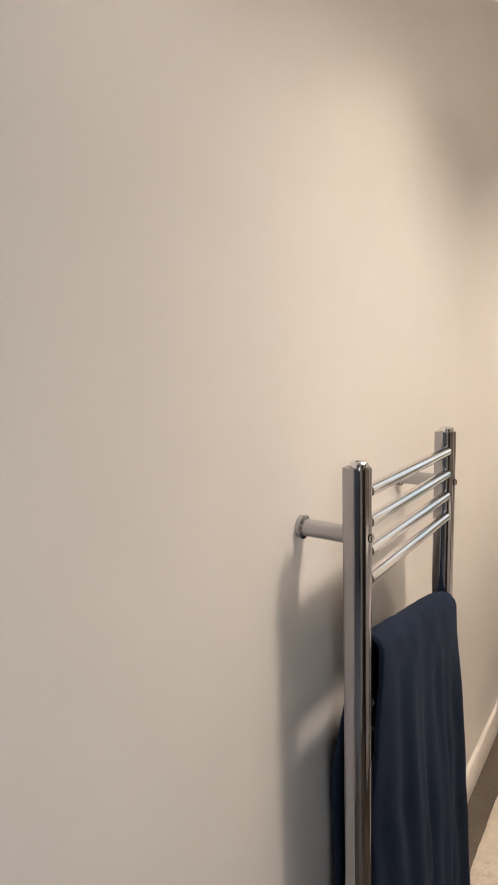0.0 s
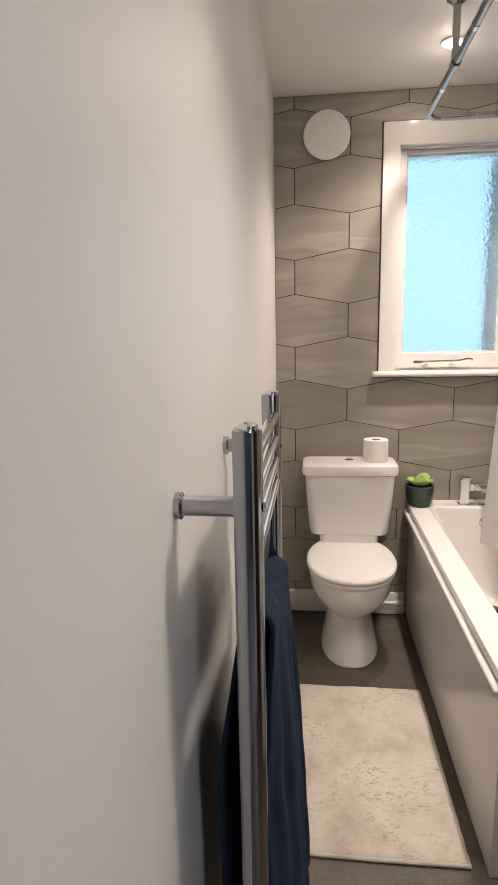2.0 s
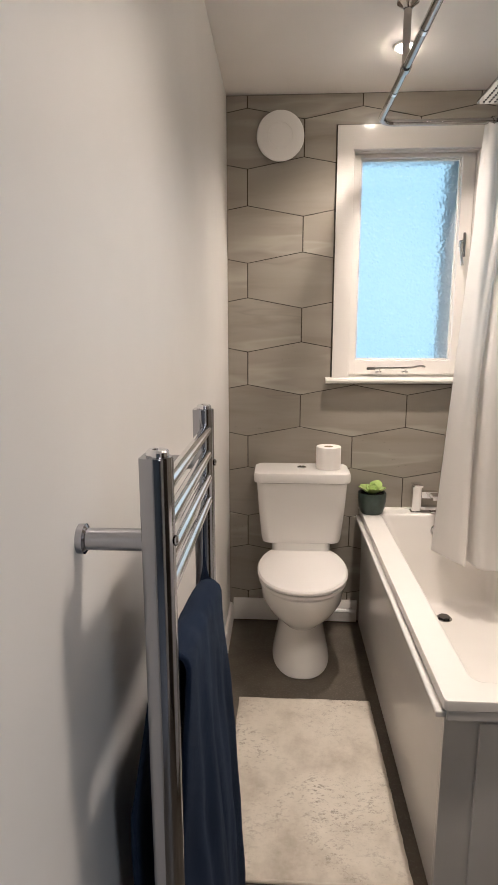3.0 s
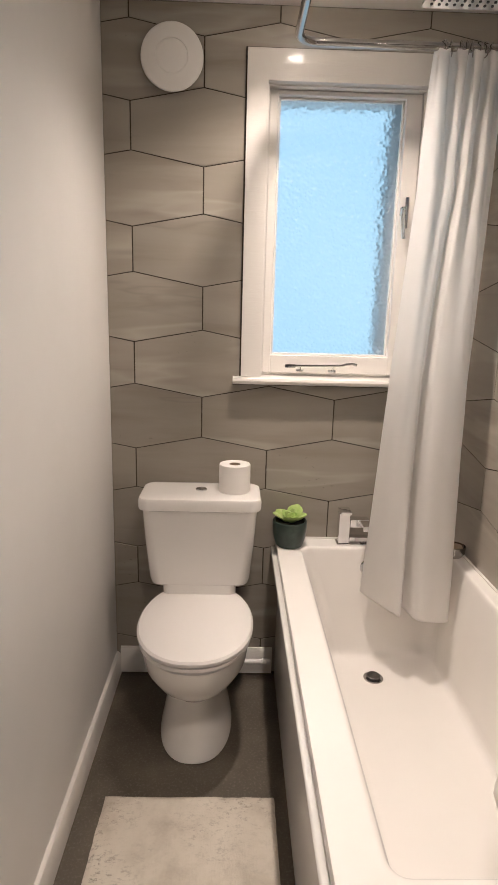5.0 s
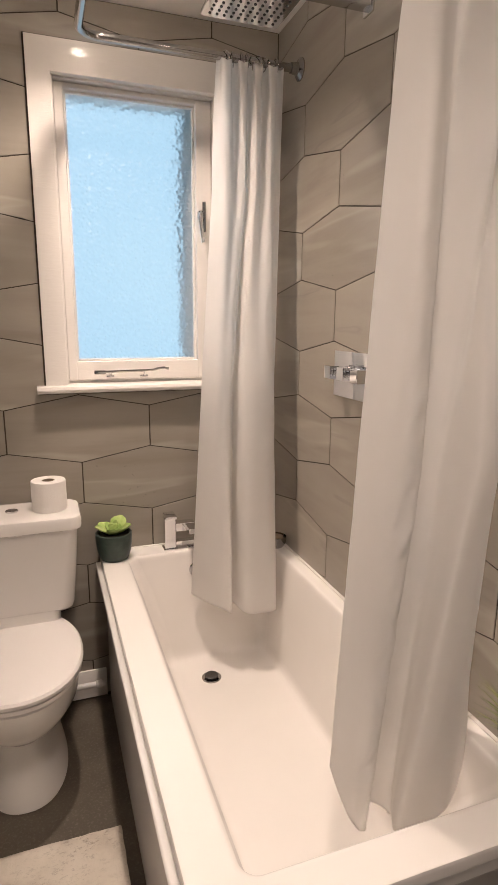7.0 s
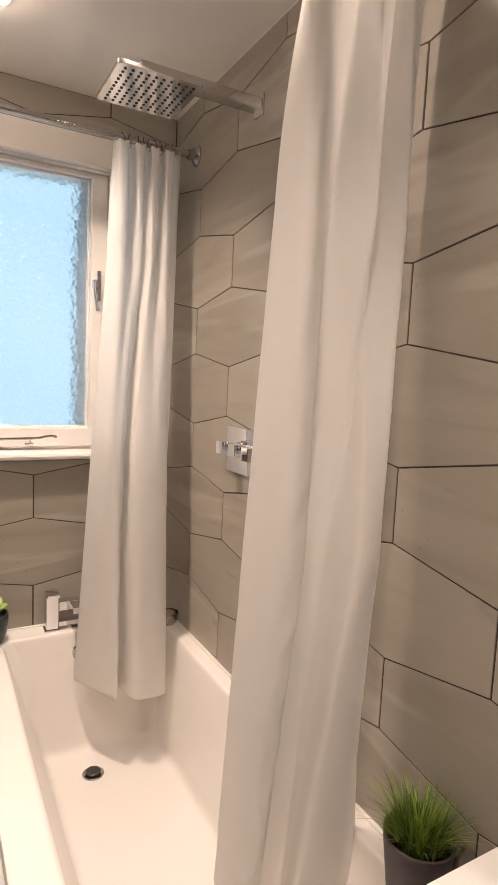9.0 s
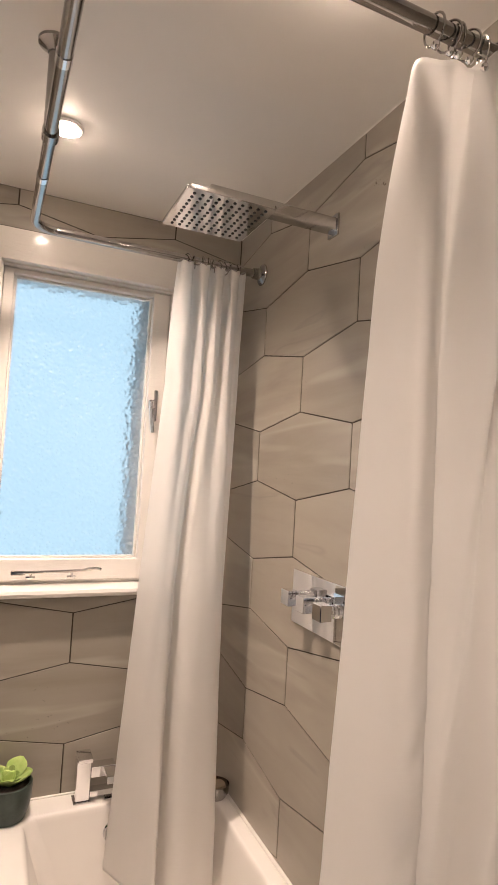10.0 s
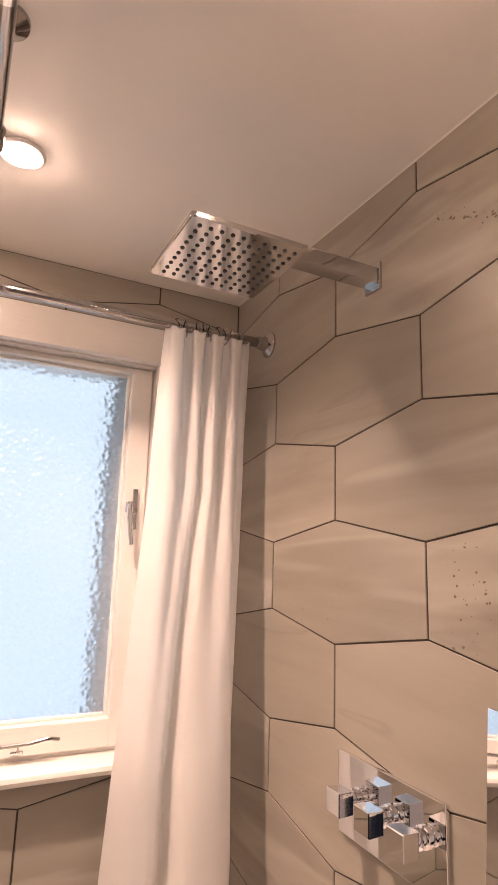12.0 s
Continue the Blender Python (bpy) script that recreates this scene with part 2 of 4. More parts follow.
paper = paper.bump(paper.noise(160, 3), 0.35, 0.002).m
card = Mat("cardboard", (0.30, 0.23, 0.16), 0.9).m
unit_white = Mat("unit_lacquer", (0.80, 0.79, 0.77), 0.28)
unit_white = unit_white.bump(unit_white.noise(5, 2), 0.04, 0.01).m

# ---- mesh helpers ----


def obj(name, bm, material, smooth=True, angle=35):
    bmesh.ops.recalc_face_normals(bm, faces=bm.faces)
    for e in bm.edges:
        if len(e.link_faces) == 2:
            e.smooth = e.calc_face_angle(0) < radians(angle)
    for f in bm.faces:
        f.smooth = smooth
    me = bpy.data.meshes.new(name)
    bm.to_mesh(me)
    bm.free()
    if material:
        me.materials.append(material)
    return new(name, me)


def part(name, bm, material, parent, label="", smooth=True):
    ob = obj(name, bm, material, smooth)
    ob.parent = parent
    if smooth and len(ob.data.vertices) < 700:
        wn_mod = ob.modifiers.new("normals", "WEIGHTED_NORMAL")
        wn_mod.weight, wn_mod.keep_sharp = 60, True
    if label:
        ob["label"] = label
    return ob


def empty(name, x, y, z):
    e = new(name)
    e.location = (x, y, z)
    return e


def at(parent, bm):
    """Moves a mesh given in world metres into the frame of its parent."""
    bm.transform(Matrix.Translation(-Vector(parent.location)))
    return bm


def box(x0, x1, y0, y1, z0, z1, bevel=0.0, seg=2):
    bm = bmesh.new()
    bmesh.ops.create_cube(bm, size=1)
    bm.transform(Matrix.Translation(((x0 + x1) / 2, (y0 + y1) / 2, (z0 + z1) / 2)) @ Matrix.Diagonal((x1 - x0, y1 - y0, z1 - z0, 1)))
    if bevel:
        bmesh.ops.bevel(bm, geom=bm.edges[:], offset=bevel, segments=seg, affect="EDGES", profile=0.5)
    return bm


def joined(*bms):
    out = bms[0]
    for b in bms[1:]:
        me = bpy.data.meshes.new("tmp")
        b.to_mesh(me)
        b.free()
        out.from_mesh(me)
        bpy.data.meshes.remove(me)
    return out


def loft(rings, cap0=True, cap1=True):
    """Closed rings of equal length, bridged one to the next."""
    bm = bmesh.new()
    vs = [[bm.verts.new(p) for p in ring] for ring in rings]
    n = len(rings[0])
    for a, b in zip(vs, vs[1:]):
        for i in range(n):
            bm.faces.new((a[i], a[(i + 1) % n], b[(i + 1) % n], b[i]))
    if cap0:
        bm.faces.new(vs[0])
    if cap1:
        bm.faces.new(vs[-1])
    return bm


def lathe(profile, cx=0, cy=0, n=32):
    """Profile of (radius, z), turned about an upright axis."""
    rings = [[(cx + max(r, 1e-4) * math.cos(2 * math.pi * i / n), cy + max(r, 1e-4) * math.sin(2 * math.pi * i / n), z) for i in range(n)] for r, z in profile]
    return loft(rings)


def tube(points, r, n=16):
    """A round tube along a line of points."""
    pts = [Vector(p) for p in points]
    rings, up = [], None
    for i, p in enumerate(pts):
        d = (pts[min(i + 1, len(pts) - 1)] - pts[max(i - 1, 0)]).normalized()
        if up is None:
            up = d.orthogonal().normalized()
        up = (up - d * up.dot(d)).normalized()
        side = d.cross(up)
        rings.append([p + r * (math.cos(2 * math.pi * k / n) * up + math.sin(2 * math.pi * k / n) * side) for k in range(n)])
    return loft(rings)


def rounded(x0, x1, y0, y1, z, r, k=8):
    """A rounded rectangle as a ring, 4 * (k + 1) points."""
    out = []
    for cx, cy, a in ((x1 - r, y1 - r, 0), (x0 + r, y1 - r, 90), (x0 + r, y0 + r, 180), (x1 - r, y0 + r, 270)):
        for i in range(k + 1):
            t = radians(a + 90 * i / k)
            out.append((cx + r * math.cos(t), cy + r * math.sin(t), z))
    return out


def torus(center, r, thin, axis, n=20, m=8):
    q = Vector((0, 0, 1)).rotation_difference(Vector(axis))
    bm = bmesh.new()
    vs = []
    for i in range(n):
        a = 2 * math.pi * i / n
        vs.append([bm.verts.new(Vector(center) + q @ Vector(((r + thin * math.cos(b)) * math.cos(a), (r + thin * math.cos(b)) * math.sin(a), thin * math.sin(b)))) for b in (2 * math.pi * j / m for j in range(m))])
    for i in range(n):
        for j in range(m):
            bm.faces.new((vs[i][j], vs[(i + 1) % n][j], vs[(i + 1) % n][(j + 1) % m], vs[i][(j + 1) % m]))
    return bm


def disc_on(center, axis, profile, n=28):
    """A turned shape whose axis points along the given way; profile of (radius, height)."""
    bm = lathe(profile, n=n)
    q = Vector((0, 0, 1)).rotation_difference(Vector(axis)).to_matrix().to_4x4()
    bm.transform(Matrix.Translation(center) @ q)
    return bm


# ---- shell ----
WX0, WX1, WZ0, WZ1 = 0.535, 1.095, 1.222, 2.206      # hole in the window wall
T = 0.22


def shell():
    tagged(obj("floor", box(-0.15, ROOM_X + 0.15, ROOM_Y - 0.15, T, -0.12, 0.0), floor_mat), "dark grey speckled vinyl floor", "floor", kind="structure")
    tagged(obj("ceiling", box(-0.15, ROOM_X + 0.15, ROOM_Y - 0.15, T, CEIL, CEIL + 0.12), ceil_paint), "plain white painted ceiling", "ceiling", kind="structure")
    tagged(obj("wall_left", box(-0.15, 0.0, ROOM_Y, 0.0, 0.0, CEIL), wall_paint), "smooth white painted wall behind the towel rail", "wall", kind="structure")
    # added doorway and hall, never in view: dark reflections, and a way in for fill
    doorway = joined(box(-0.15, 0.12, ROOM_Y - 0.15, ROOM_Y, 0.0, CEIL), box(0.94, ROOM_X + 0.15, ROOM_Y - 0.15, ROOM_Y, 0.0, CEIL), box(0.12, 0.94, ROOM_Y - 0.15, ROOM_Y, 2.03, CEIL))
    tagged(obj("wall_back", doorway, wall_paint), "plain white painted wall with an added open doorway, out of view", "wall", kind="structure")
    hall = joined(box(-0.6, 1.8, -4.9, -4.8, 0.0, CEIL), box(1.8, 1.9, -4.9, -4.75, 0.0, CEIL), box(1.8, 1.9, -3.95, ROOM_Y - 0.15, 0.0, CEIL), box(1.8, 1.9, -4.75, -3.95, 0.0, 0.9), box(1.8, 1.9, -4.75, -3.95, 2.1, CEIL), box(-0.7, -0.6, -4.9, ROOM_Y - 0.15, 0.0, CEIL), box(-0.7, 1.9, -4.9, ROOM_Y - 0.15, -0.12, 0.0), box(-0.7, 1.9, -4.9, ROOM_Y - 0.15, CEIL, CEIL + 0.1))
    tagged(obj("wall_hall_added", hall, hall_painted_dim), "added unseen hallway with a window opening, painted dark for dimness", "wall", kind="structure")
    right = tagged(obj("wall_right", box(ROOM_X + 0.002, ROOM_X + 0.15, ROOM_Y, 0.0, 0.0, CEIL), grout), "shower wall of greige elongated hexagon stone tiles", "wall", kind="structure")
    y0 = 0.002
    far = joined(
        box(-0.15, WX0, y0, T, 0.0, CEIL),
        box(WX1, ROOM_X + 0.15, y0, T, 0.0, CEIL),
        box(WX0, WX1, y0, T, 0.0, WZ0),
        box(WX0, WX1, y0, T, WZ1, CEIL),
    )
    far = tagged(obj("wall_window", far, grout), "window wall of greige elongated hexagon stone tiles", "wall", kind="structure")
    # skirting of the painted wall
    prof = [(0.0, 0.0), (0.016, 0.0), (0.016, 0.082), (0.011, 0.094), (0.004, 0.098), (0.0, 0.098)]
    bm = loft([[(x, ROOM_Y, z) for x, z in prof], [(x, -0.002, z) for x, z in prof]])
    tagged(obj("baseboard", bm, gloss_white), "white gloss wooden skirting board", "skirting", kind="structure")
    prof = [(0.0, 0.012), (-0.014, 0.012), (-0.014, 0.112), (-0.008, 0.122), (0.0, 0.122)]
    bm = loft([[(0.017, y, z) for y, z in prof], [(0.628, y, z) for y, z in prof]])
    tagged(obj("baseboard", bm, gloss_white), "white upstand skirting below the tiles", "skirting", kind="structure")
    tagged(obj("trim", loft([[(ROOM_X - 0.003, y, CEIL - 0.0005), (ROOM_X - 0.0005, y, CEIL - 0.003), (ROOM_X + 0.004, y, CEIL - 0.0005)] for y in (ROOM_Y, -0.001)]), gloss_white), "thin white sealant bead along the ceiling", "sealant", kind="structure")
    return far, right


WALL_FAR, WALL_RIGHT = shell()
back = bmesh.new()
bmesh.ops.create_grid(back, x_segments=1, y_segments=1, size=1)
back.transform(Matrix.Translation((0.8, 3.2, 2.0)) @ Matrix.Rotation(radians(90), 4, "X") @ Matrix.Diagonal((9, 7, 1, 1)))
tagged(obj("backdrop", back, daylight), "pale blue daylight outside the window", "sky", kind="structure")


def window():
    w = empty("window_1", 0.8, 0.0, 1.2)
    tagged(w, "white painted wooden casement window with obscured glass", "window", kind="structure")
    # flat casing proud of the tiles, mitred as four lengths
    X0, X1, Z1 = 0.476, 1.152, 2.290
    casing = joined(
        box(X0, WX0 + 0.012, -0.014, 0.012, 1.224, Z1, 0.001),
        box(WX1 - 0.012, X1, -0.014, 0.012, 1.224, Z1, 0.001),
        box(WX0 + 0.0115, WX1 - 0.0115, -0.0138, 0.012, WZ1 - 0.012, Z1, 0.001),
    )
    part("casing", at(w, casing), gloss_white, w)
    line = joined(
        box(X0 - 0.0055, X0 + 0.002, -0.004, 0.0, 1.224, Z1 + 0.004),
        box(X0 - 0.004, X1 + 0.004, -0.006, 0.0, Z1 - 0.002, Z1 + 0.004),
        box(X1 - 0.002, X1 + 0.004, -0.006, 0.0, 1.224, Z1 + 0.004),
    )
    part("sealant_line", at(w, line), sealant, w, "dark aged sealant line")
    sill = loft([[(x, y, z) for y, z in ((0.05, 1.198), (-0.034, 1.198), (-0.042, 1.202), (-0.045, 1.211), (-0.042, 1.220), (-0.034, 1.224), (0.05, 1.224))] for x in (0.447, 0.452, 1.175, 1.18)])
    part("window_sill", at(w, sill), gloss_white, w)
    part("sill_seal", at(w, box(0.45, 1.178, -0.006, 0.0, 1.1925, 1.198)), sealant, w)
    # lining of the hole, then the casement
    lining = joined(
        box(WX0, WX0 + 0.018, 0.012, 0.20, WZ0, WZ1), box(WX1 - 0.018, WX1, 0.012, 0.20, WZ0, WZ1),
        box(WX0 + 0.018, WX1 - 0.018, 0.012, 0.20, WZ1 - 0.018, WZ1), box(WX0 + 0.018, WX1 - 0.018, 0.05, 0.20, WZ0 - 0.002, WZ0 + 0.012),
    )
    part("lining", at(w, lining), gloss_white, w)
    a0, a1, b0, b1 = WX0 + 0.019, WX1 - 0.019, WZ0 + 0.013, WZ1 - 0.019
    g0, g1, h0, h1 = 0.585, 1.019, 1.301, 2.170
    stile = box(a0, g0, 0.036, 0.09, b0, b1, 0.005)
    sash = joined(stile, box(g1, a1, 0.036, 0.09, b0, b1, 0.005), box(g0 - 0.003, g1 + 0.003, 0.0365, 0.0895, b0, h0, 0.005), box(g0 - 0.003, g1 + 0.003, 0.0365, 0.0895, h1, b1, 0.005))
    frame_ob = part("window_frame", at(w, sash), gloss_white, w)
    bead = []
    for x0, x1, z0, z1 in ((g0, g0 + 0.008, h0, h1), (g1 - 0.008, g1, h0, h1), (g0 + 0.008, g1 - 0.008, h0, h0 + 0.008), (g0 + 0.008, g1 - 0.008, h1 - 0.008, h1)):
        bead.append(box(x0, x1, 0.057, 0.070, z0, z1, 0.002))
    part("glazing_bead", at(w, joined(*bead)), gloss_white, w)
    pane = part("pane", at(w, box(g0 - 0.002, g1 + 0.002, 0.0705, 0.0745, h0 - 0.002, h1 + 0.002)), glass_mat, w, "obscured patterned glass", smooth=False)
    pane.visible_shadow = False
    # outer frame seen through the glass
    outer = joined(box(WX0 + 0.018, g0 + 0.004, 0.0905, 0.20, WZ0, WZ1 - 0.018), box(g1 - 0.004, WX1 - 0.018, 0.0905, 0.20, WZ0, WZ1 - 0.018), box(g1 + 0.02, WX1 + 0.01, 0.2005, T + 0.16, WZ0 - 0.02, WZ1), box(WX0 - 0.01, WX1 + 0.01, 0.2005, T + 0.02, WZ1 - 0.01, WZ1 + 0.02), box(WX0 - 0.01, WX1 + 0.01, 0.2005, T + 0.06, WZ0 - 0.03, WZ0 + 0.01))
    part("outer_frame", at(w, outer), brick_out, w, "weathered outer jamb")
    # casement stay: a bar with a curled end on two pins
    pts = [(0.640, 0.02, 1.262), (0.655, 0.018, 1.264), (0.77, 0.018, 1.266), (0.845, 0.018, 1.268), (0.868, 0.015, 1.274), (0.885, 0.011, 1.276), (0.902, 0.011, 1.272)]
    st = part("stay", at(w, joined(tube(pts, 0.0045, 10), box(0.638, 0.678, 0.014, 0.024, 1.256, 1.270, 0.003))), dull_chrome, w, "chrome casement stay")
    for px in (0.695, 0.815):
        pin = joined(tube([(px, 0.018, 1.264), (px, 0.018, 1.250), (px, 0.034, 1.247)], 0.003, 8), box(px - 0.014, px + 0.014, 0.030, 0.0362, 1.243, 1.251, 0.002))
        pin.transform(Matrix.Translation(-Vector(w.location)))
        part("stay_pin", pin, chrome, st)
    c = part("catch", at(w, joined(box(1.040, 1.052, 0.026, 0.0362, 1.755, 1.858, 0.002), box(1.022, 1.044, 0.008, 0.034, 1.796, 1.824, 0.003))), dull_chrome, w, "chrome window catch")
    lever = tube([(1.030, 0.012, 1.816), (1.026, 0.002, 1.806), (1.025, -0.002, 1.78), (1.030, -0.001, 1.745), (1.035, 0.002, 1.716)], 0.007, 12)
    part("catch_lever", at(w, lever), chrome, c)


window()


# ---- things on the window wall ----
def vent():
    e = empty("extractor_vent", 0.232, 0.0, 2.248)
    tagged(e, "round white plastic extractor vent cover on the tiles", "vent")
    part("base", disc_on((0, 0, 0), (0, -1, 0), [(0.05, 0.0), (0.088, 0.0), (0.088, 0.012), (0.05, 0.012)]), plastic, e)
    part("cover", disc_on((0, -0.018, 0), (0, -1, 0), [(0.02, 0.0), (0.098, 0.0), (0.1015, 0.004), (0.101, 0.009), (0.094, 0.0135), (0.06, 0.0175), (0.052, 0.018), (0.050, 0.0165), (0.047, 0.018), (0.02, 0.0195), (0.0, 0.0198)], 56), plastic, e)
    part("hub", disc_on((0, -0.002, 0), (0, -1, 0), [(0.03, 0.008), (0.03, 0.018), (0.0, 0.018)]), plastic, e)


vent()


def egg(cx, z, halfw, yb, yf, n=48, square=0.0):
    """A seat-shaped ring: blunt at the back, round at the front."""
    out = []
    ym = yb - (yb - yf) * 0.47
    for i in range(n):
        a = 2 * math.pi * i / n
        c, s = math.cos(a), math.sin(a)
        if s >= 0:
            x = halfw * math.copysign(abs(c) ** (0.86 - square), c)
            y = ym + (yb - ym) * min(1.0, 1.22 * abs(s) ** 0.95)
        else:
            x = halfw * math.copysign(abs(c) ** (0.92 - 0.8 * square), c)
            y = ym - (ym - yf) * abs(s) ** 0.95
        out.append((cx + x, y, z))
    return out


def toilet():
    cx = 0.342
    e = empty("toilet", cx, -0.3, 0)
    tagged(e, "white ceramic close-coupled toilet with closed lid", "toilet")
    # pan and pedestal in one casting
    rings = [
        egg(cx, 0.0, 0.122, -0.09, -0.492, square=0.12), egg(cx, 0.006, 0.126, -0.088, -0.497, square=0.12), egg(cx, 0.02, 0.124, -0.09, -0.494, square=0.12),
        egg(cx, 0.10, 0.108, -0.09, -0.472, square=0.1), egg(cx, 0.17, 0.095, -0.085, -0.452, square=0.06), egg(cx, 0.2, 0.094, -0.08, -0.452, square=0.04),
        egg(cx, 0.23, 0.120, -0.075, -0.487), egg(cx, 0.27, 0.150, -0.07, -0.537), egg(cx, 0.32, 0.174, -0.07, -0.576),
        egg(cx, 0.37, 0.180, -0.07, -0.588), egg(cx, 0.395, 0.182, -0.07, -0.592), egg(cx, 0.402, 0.178, -0.075, -0.588),
    ]
    part("pan", at(e, loft(rings)), ceramic, e)
    ring = [egg(cx, 0.404, 0.182, -0.145, -0.592), egg(cx, 0.407, 0.187, -0.142, -0.597), egg(cx, 0.418, 0.187, -0.142, -0.597), egg(cx, 0.421, 0.183, -0.145, -0.593)]
    part("seat", at(e, loft(ring)), seat_plastic, e)
    lid = [egg(cx, 0.424, 0.186, -0.138, -0.597), egg(cx, 0.427, 0.192, -0.135, -0.602), egg(cx, 0.436, 0.192, -0.135, -0.602), egg(cx, 0.443, 0.186, -0.14, -0.596), egg(cx, 0.4475, 0.165, -0.155, -0.575), egg(cx, 0.4495, 0.10, -0.21, -0.50), egg(cx, 0.450, 0.03, -0.30, -0.40)]
    part("lid", at(e, loft(lid)), seat_plastic, e)
    for hx in (-0.075, 0.075):
        part("hinge", at(e, joined(tube([(cx + hx - 0.02, -0.137, 0.428), (cx + hx + 0.02, -0.137, 0.428)], 0.011, 14), box(cx + hx - 0.012, cx + hx + 0.012, -0.15, -0.122, 0.398, 0.428, 0.004))), seat_plastic, e)
    # neck between pan and cistern, then the cistern, wider at the top
    neck = [rounded(cx - 0.13, cx + 0.13, -0.19, -0.02, z, 0.03) for z in (0.37, 0.40)] + [rounded(cx - 0.135, cx + 0.135, -0.185, -0.02, 0.49, 0.03)]
    part("neck", at(e, loft(neck)), ceramic, e)
    body = [rounded(cx - 0.165, cx + 0.165, -0.175, -0.012, 0.478, 0.04), rounded(cx - 0.176, cx + 0.176, -0.188, -0.008, 0.486, 0.04), rounded(cx - 0.181, cx + 0.181, -0.192, -0.008, 0.505, 0.04), rounded(cx - 0.194, cx + 0.194, -0.2, -0.008, 0.64, 0.038), rounded(cx - 0.203, cx + 0.203, -0.206, -0.008, 0.775, 0.036)]
    part("cistern", at(e, loft(body)), ceramic, e)
    lidr = [rounded(cx - 0.205, cx + 0.205, -0.208, -0.006, 0.770, 0.036), rounded(cx - 0.214, cx + 0.214, -0.217, -0.004, 0.774, 0.038), rounded(cx - 0.216, cx + 0.216, -0.219, -0.004, 0.782, 0.038), rounded(cx - 0.216, cx + 0.216, -0.219, -0.004, 0.806, 0.038), rounded(cx - 0.212, cx + 0.212, -0.215, -0.006, 0.815, 0.036), rounded(cx - 0.200, cx + 0.200, -0.203, -0.012, 0.8195, 0.03), rounded(cx - 0.15, cx + 0.15, -0.16, -0.03, 0.821, 0.03)]
    part("cistern_lid", at(e, loft(lidr)), ceramic, e)
    b = part("flush_button", at(e, lathe([(0.021, 0.815), (0.021, 0.8245), (0.019, 0.8262), (0.0165, 0.8262), (0.0165, 0.8245), (0.0, 0.8245)], cx, -0.108, 28)), chrome, e, "chrome dual flush button")
    half = at(e, joined(box(cx - 0.0145, cx - 0.001, -0.119, -0.097, 0.8245, 0.8268, 0.002), box(cx + 0.001, cx + 0.0145, -0.119, -0.097, 0.8245, 0.8268, 0.002)))
    part("button_half", half, dull_chrome, b)


toilet()


def toilet_roll():
    e = empty("toilet_roll", 0.462, -0.112, 0.8215)
    tagged(e, "white toilet paper roll standing on the cistern", "toilet roll")
    part("paper", lathe([(0.021, 0.0), (0.054, 0.0), (0.056, 0.003), (0.0562, 0.05), (0.0558, 0.097), (0.054, 0.1), (0.022, 0.1), (0.021, 0.099), (0.021, 0.0)], n=40), paper, e)
    part("core", lathe([(0.0208, 0.001), (0.0208, 0.0985), (0.0196, 0.0985), (0.0196, 0.001)], n=28), card, e, "brown cardboard core")


toilet_roll()


def pipe():
    e = empty("waste_pipe", 0.57, -0.05, 0.06)
    tagged(e, "white plastic pipe with a pale coupling by the skirting", "pipe")
    part("pipe", at(e, tube([(0.46, -0.045, 0.085), (0.62, -0.045, 0.085)], 0.011, 14)), plastic, e)
    part("coupling", at(e, disc_on((0.585, -0.045, 0.085), (1, 0, 0), [(0.0115, 0), (0.014, 0.001), (0.014, 0.022), (0.0115, 0.023)])), plastic, e)


pipe()


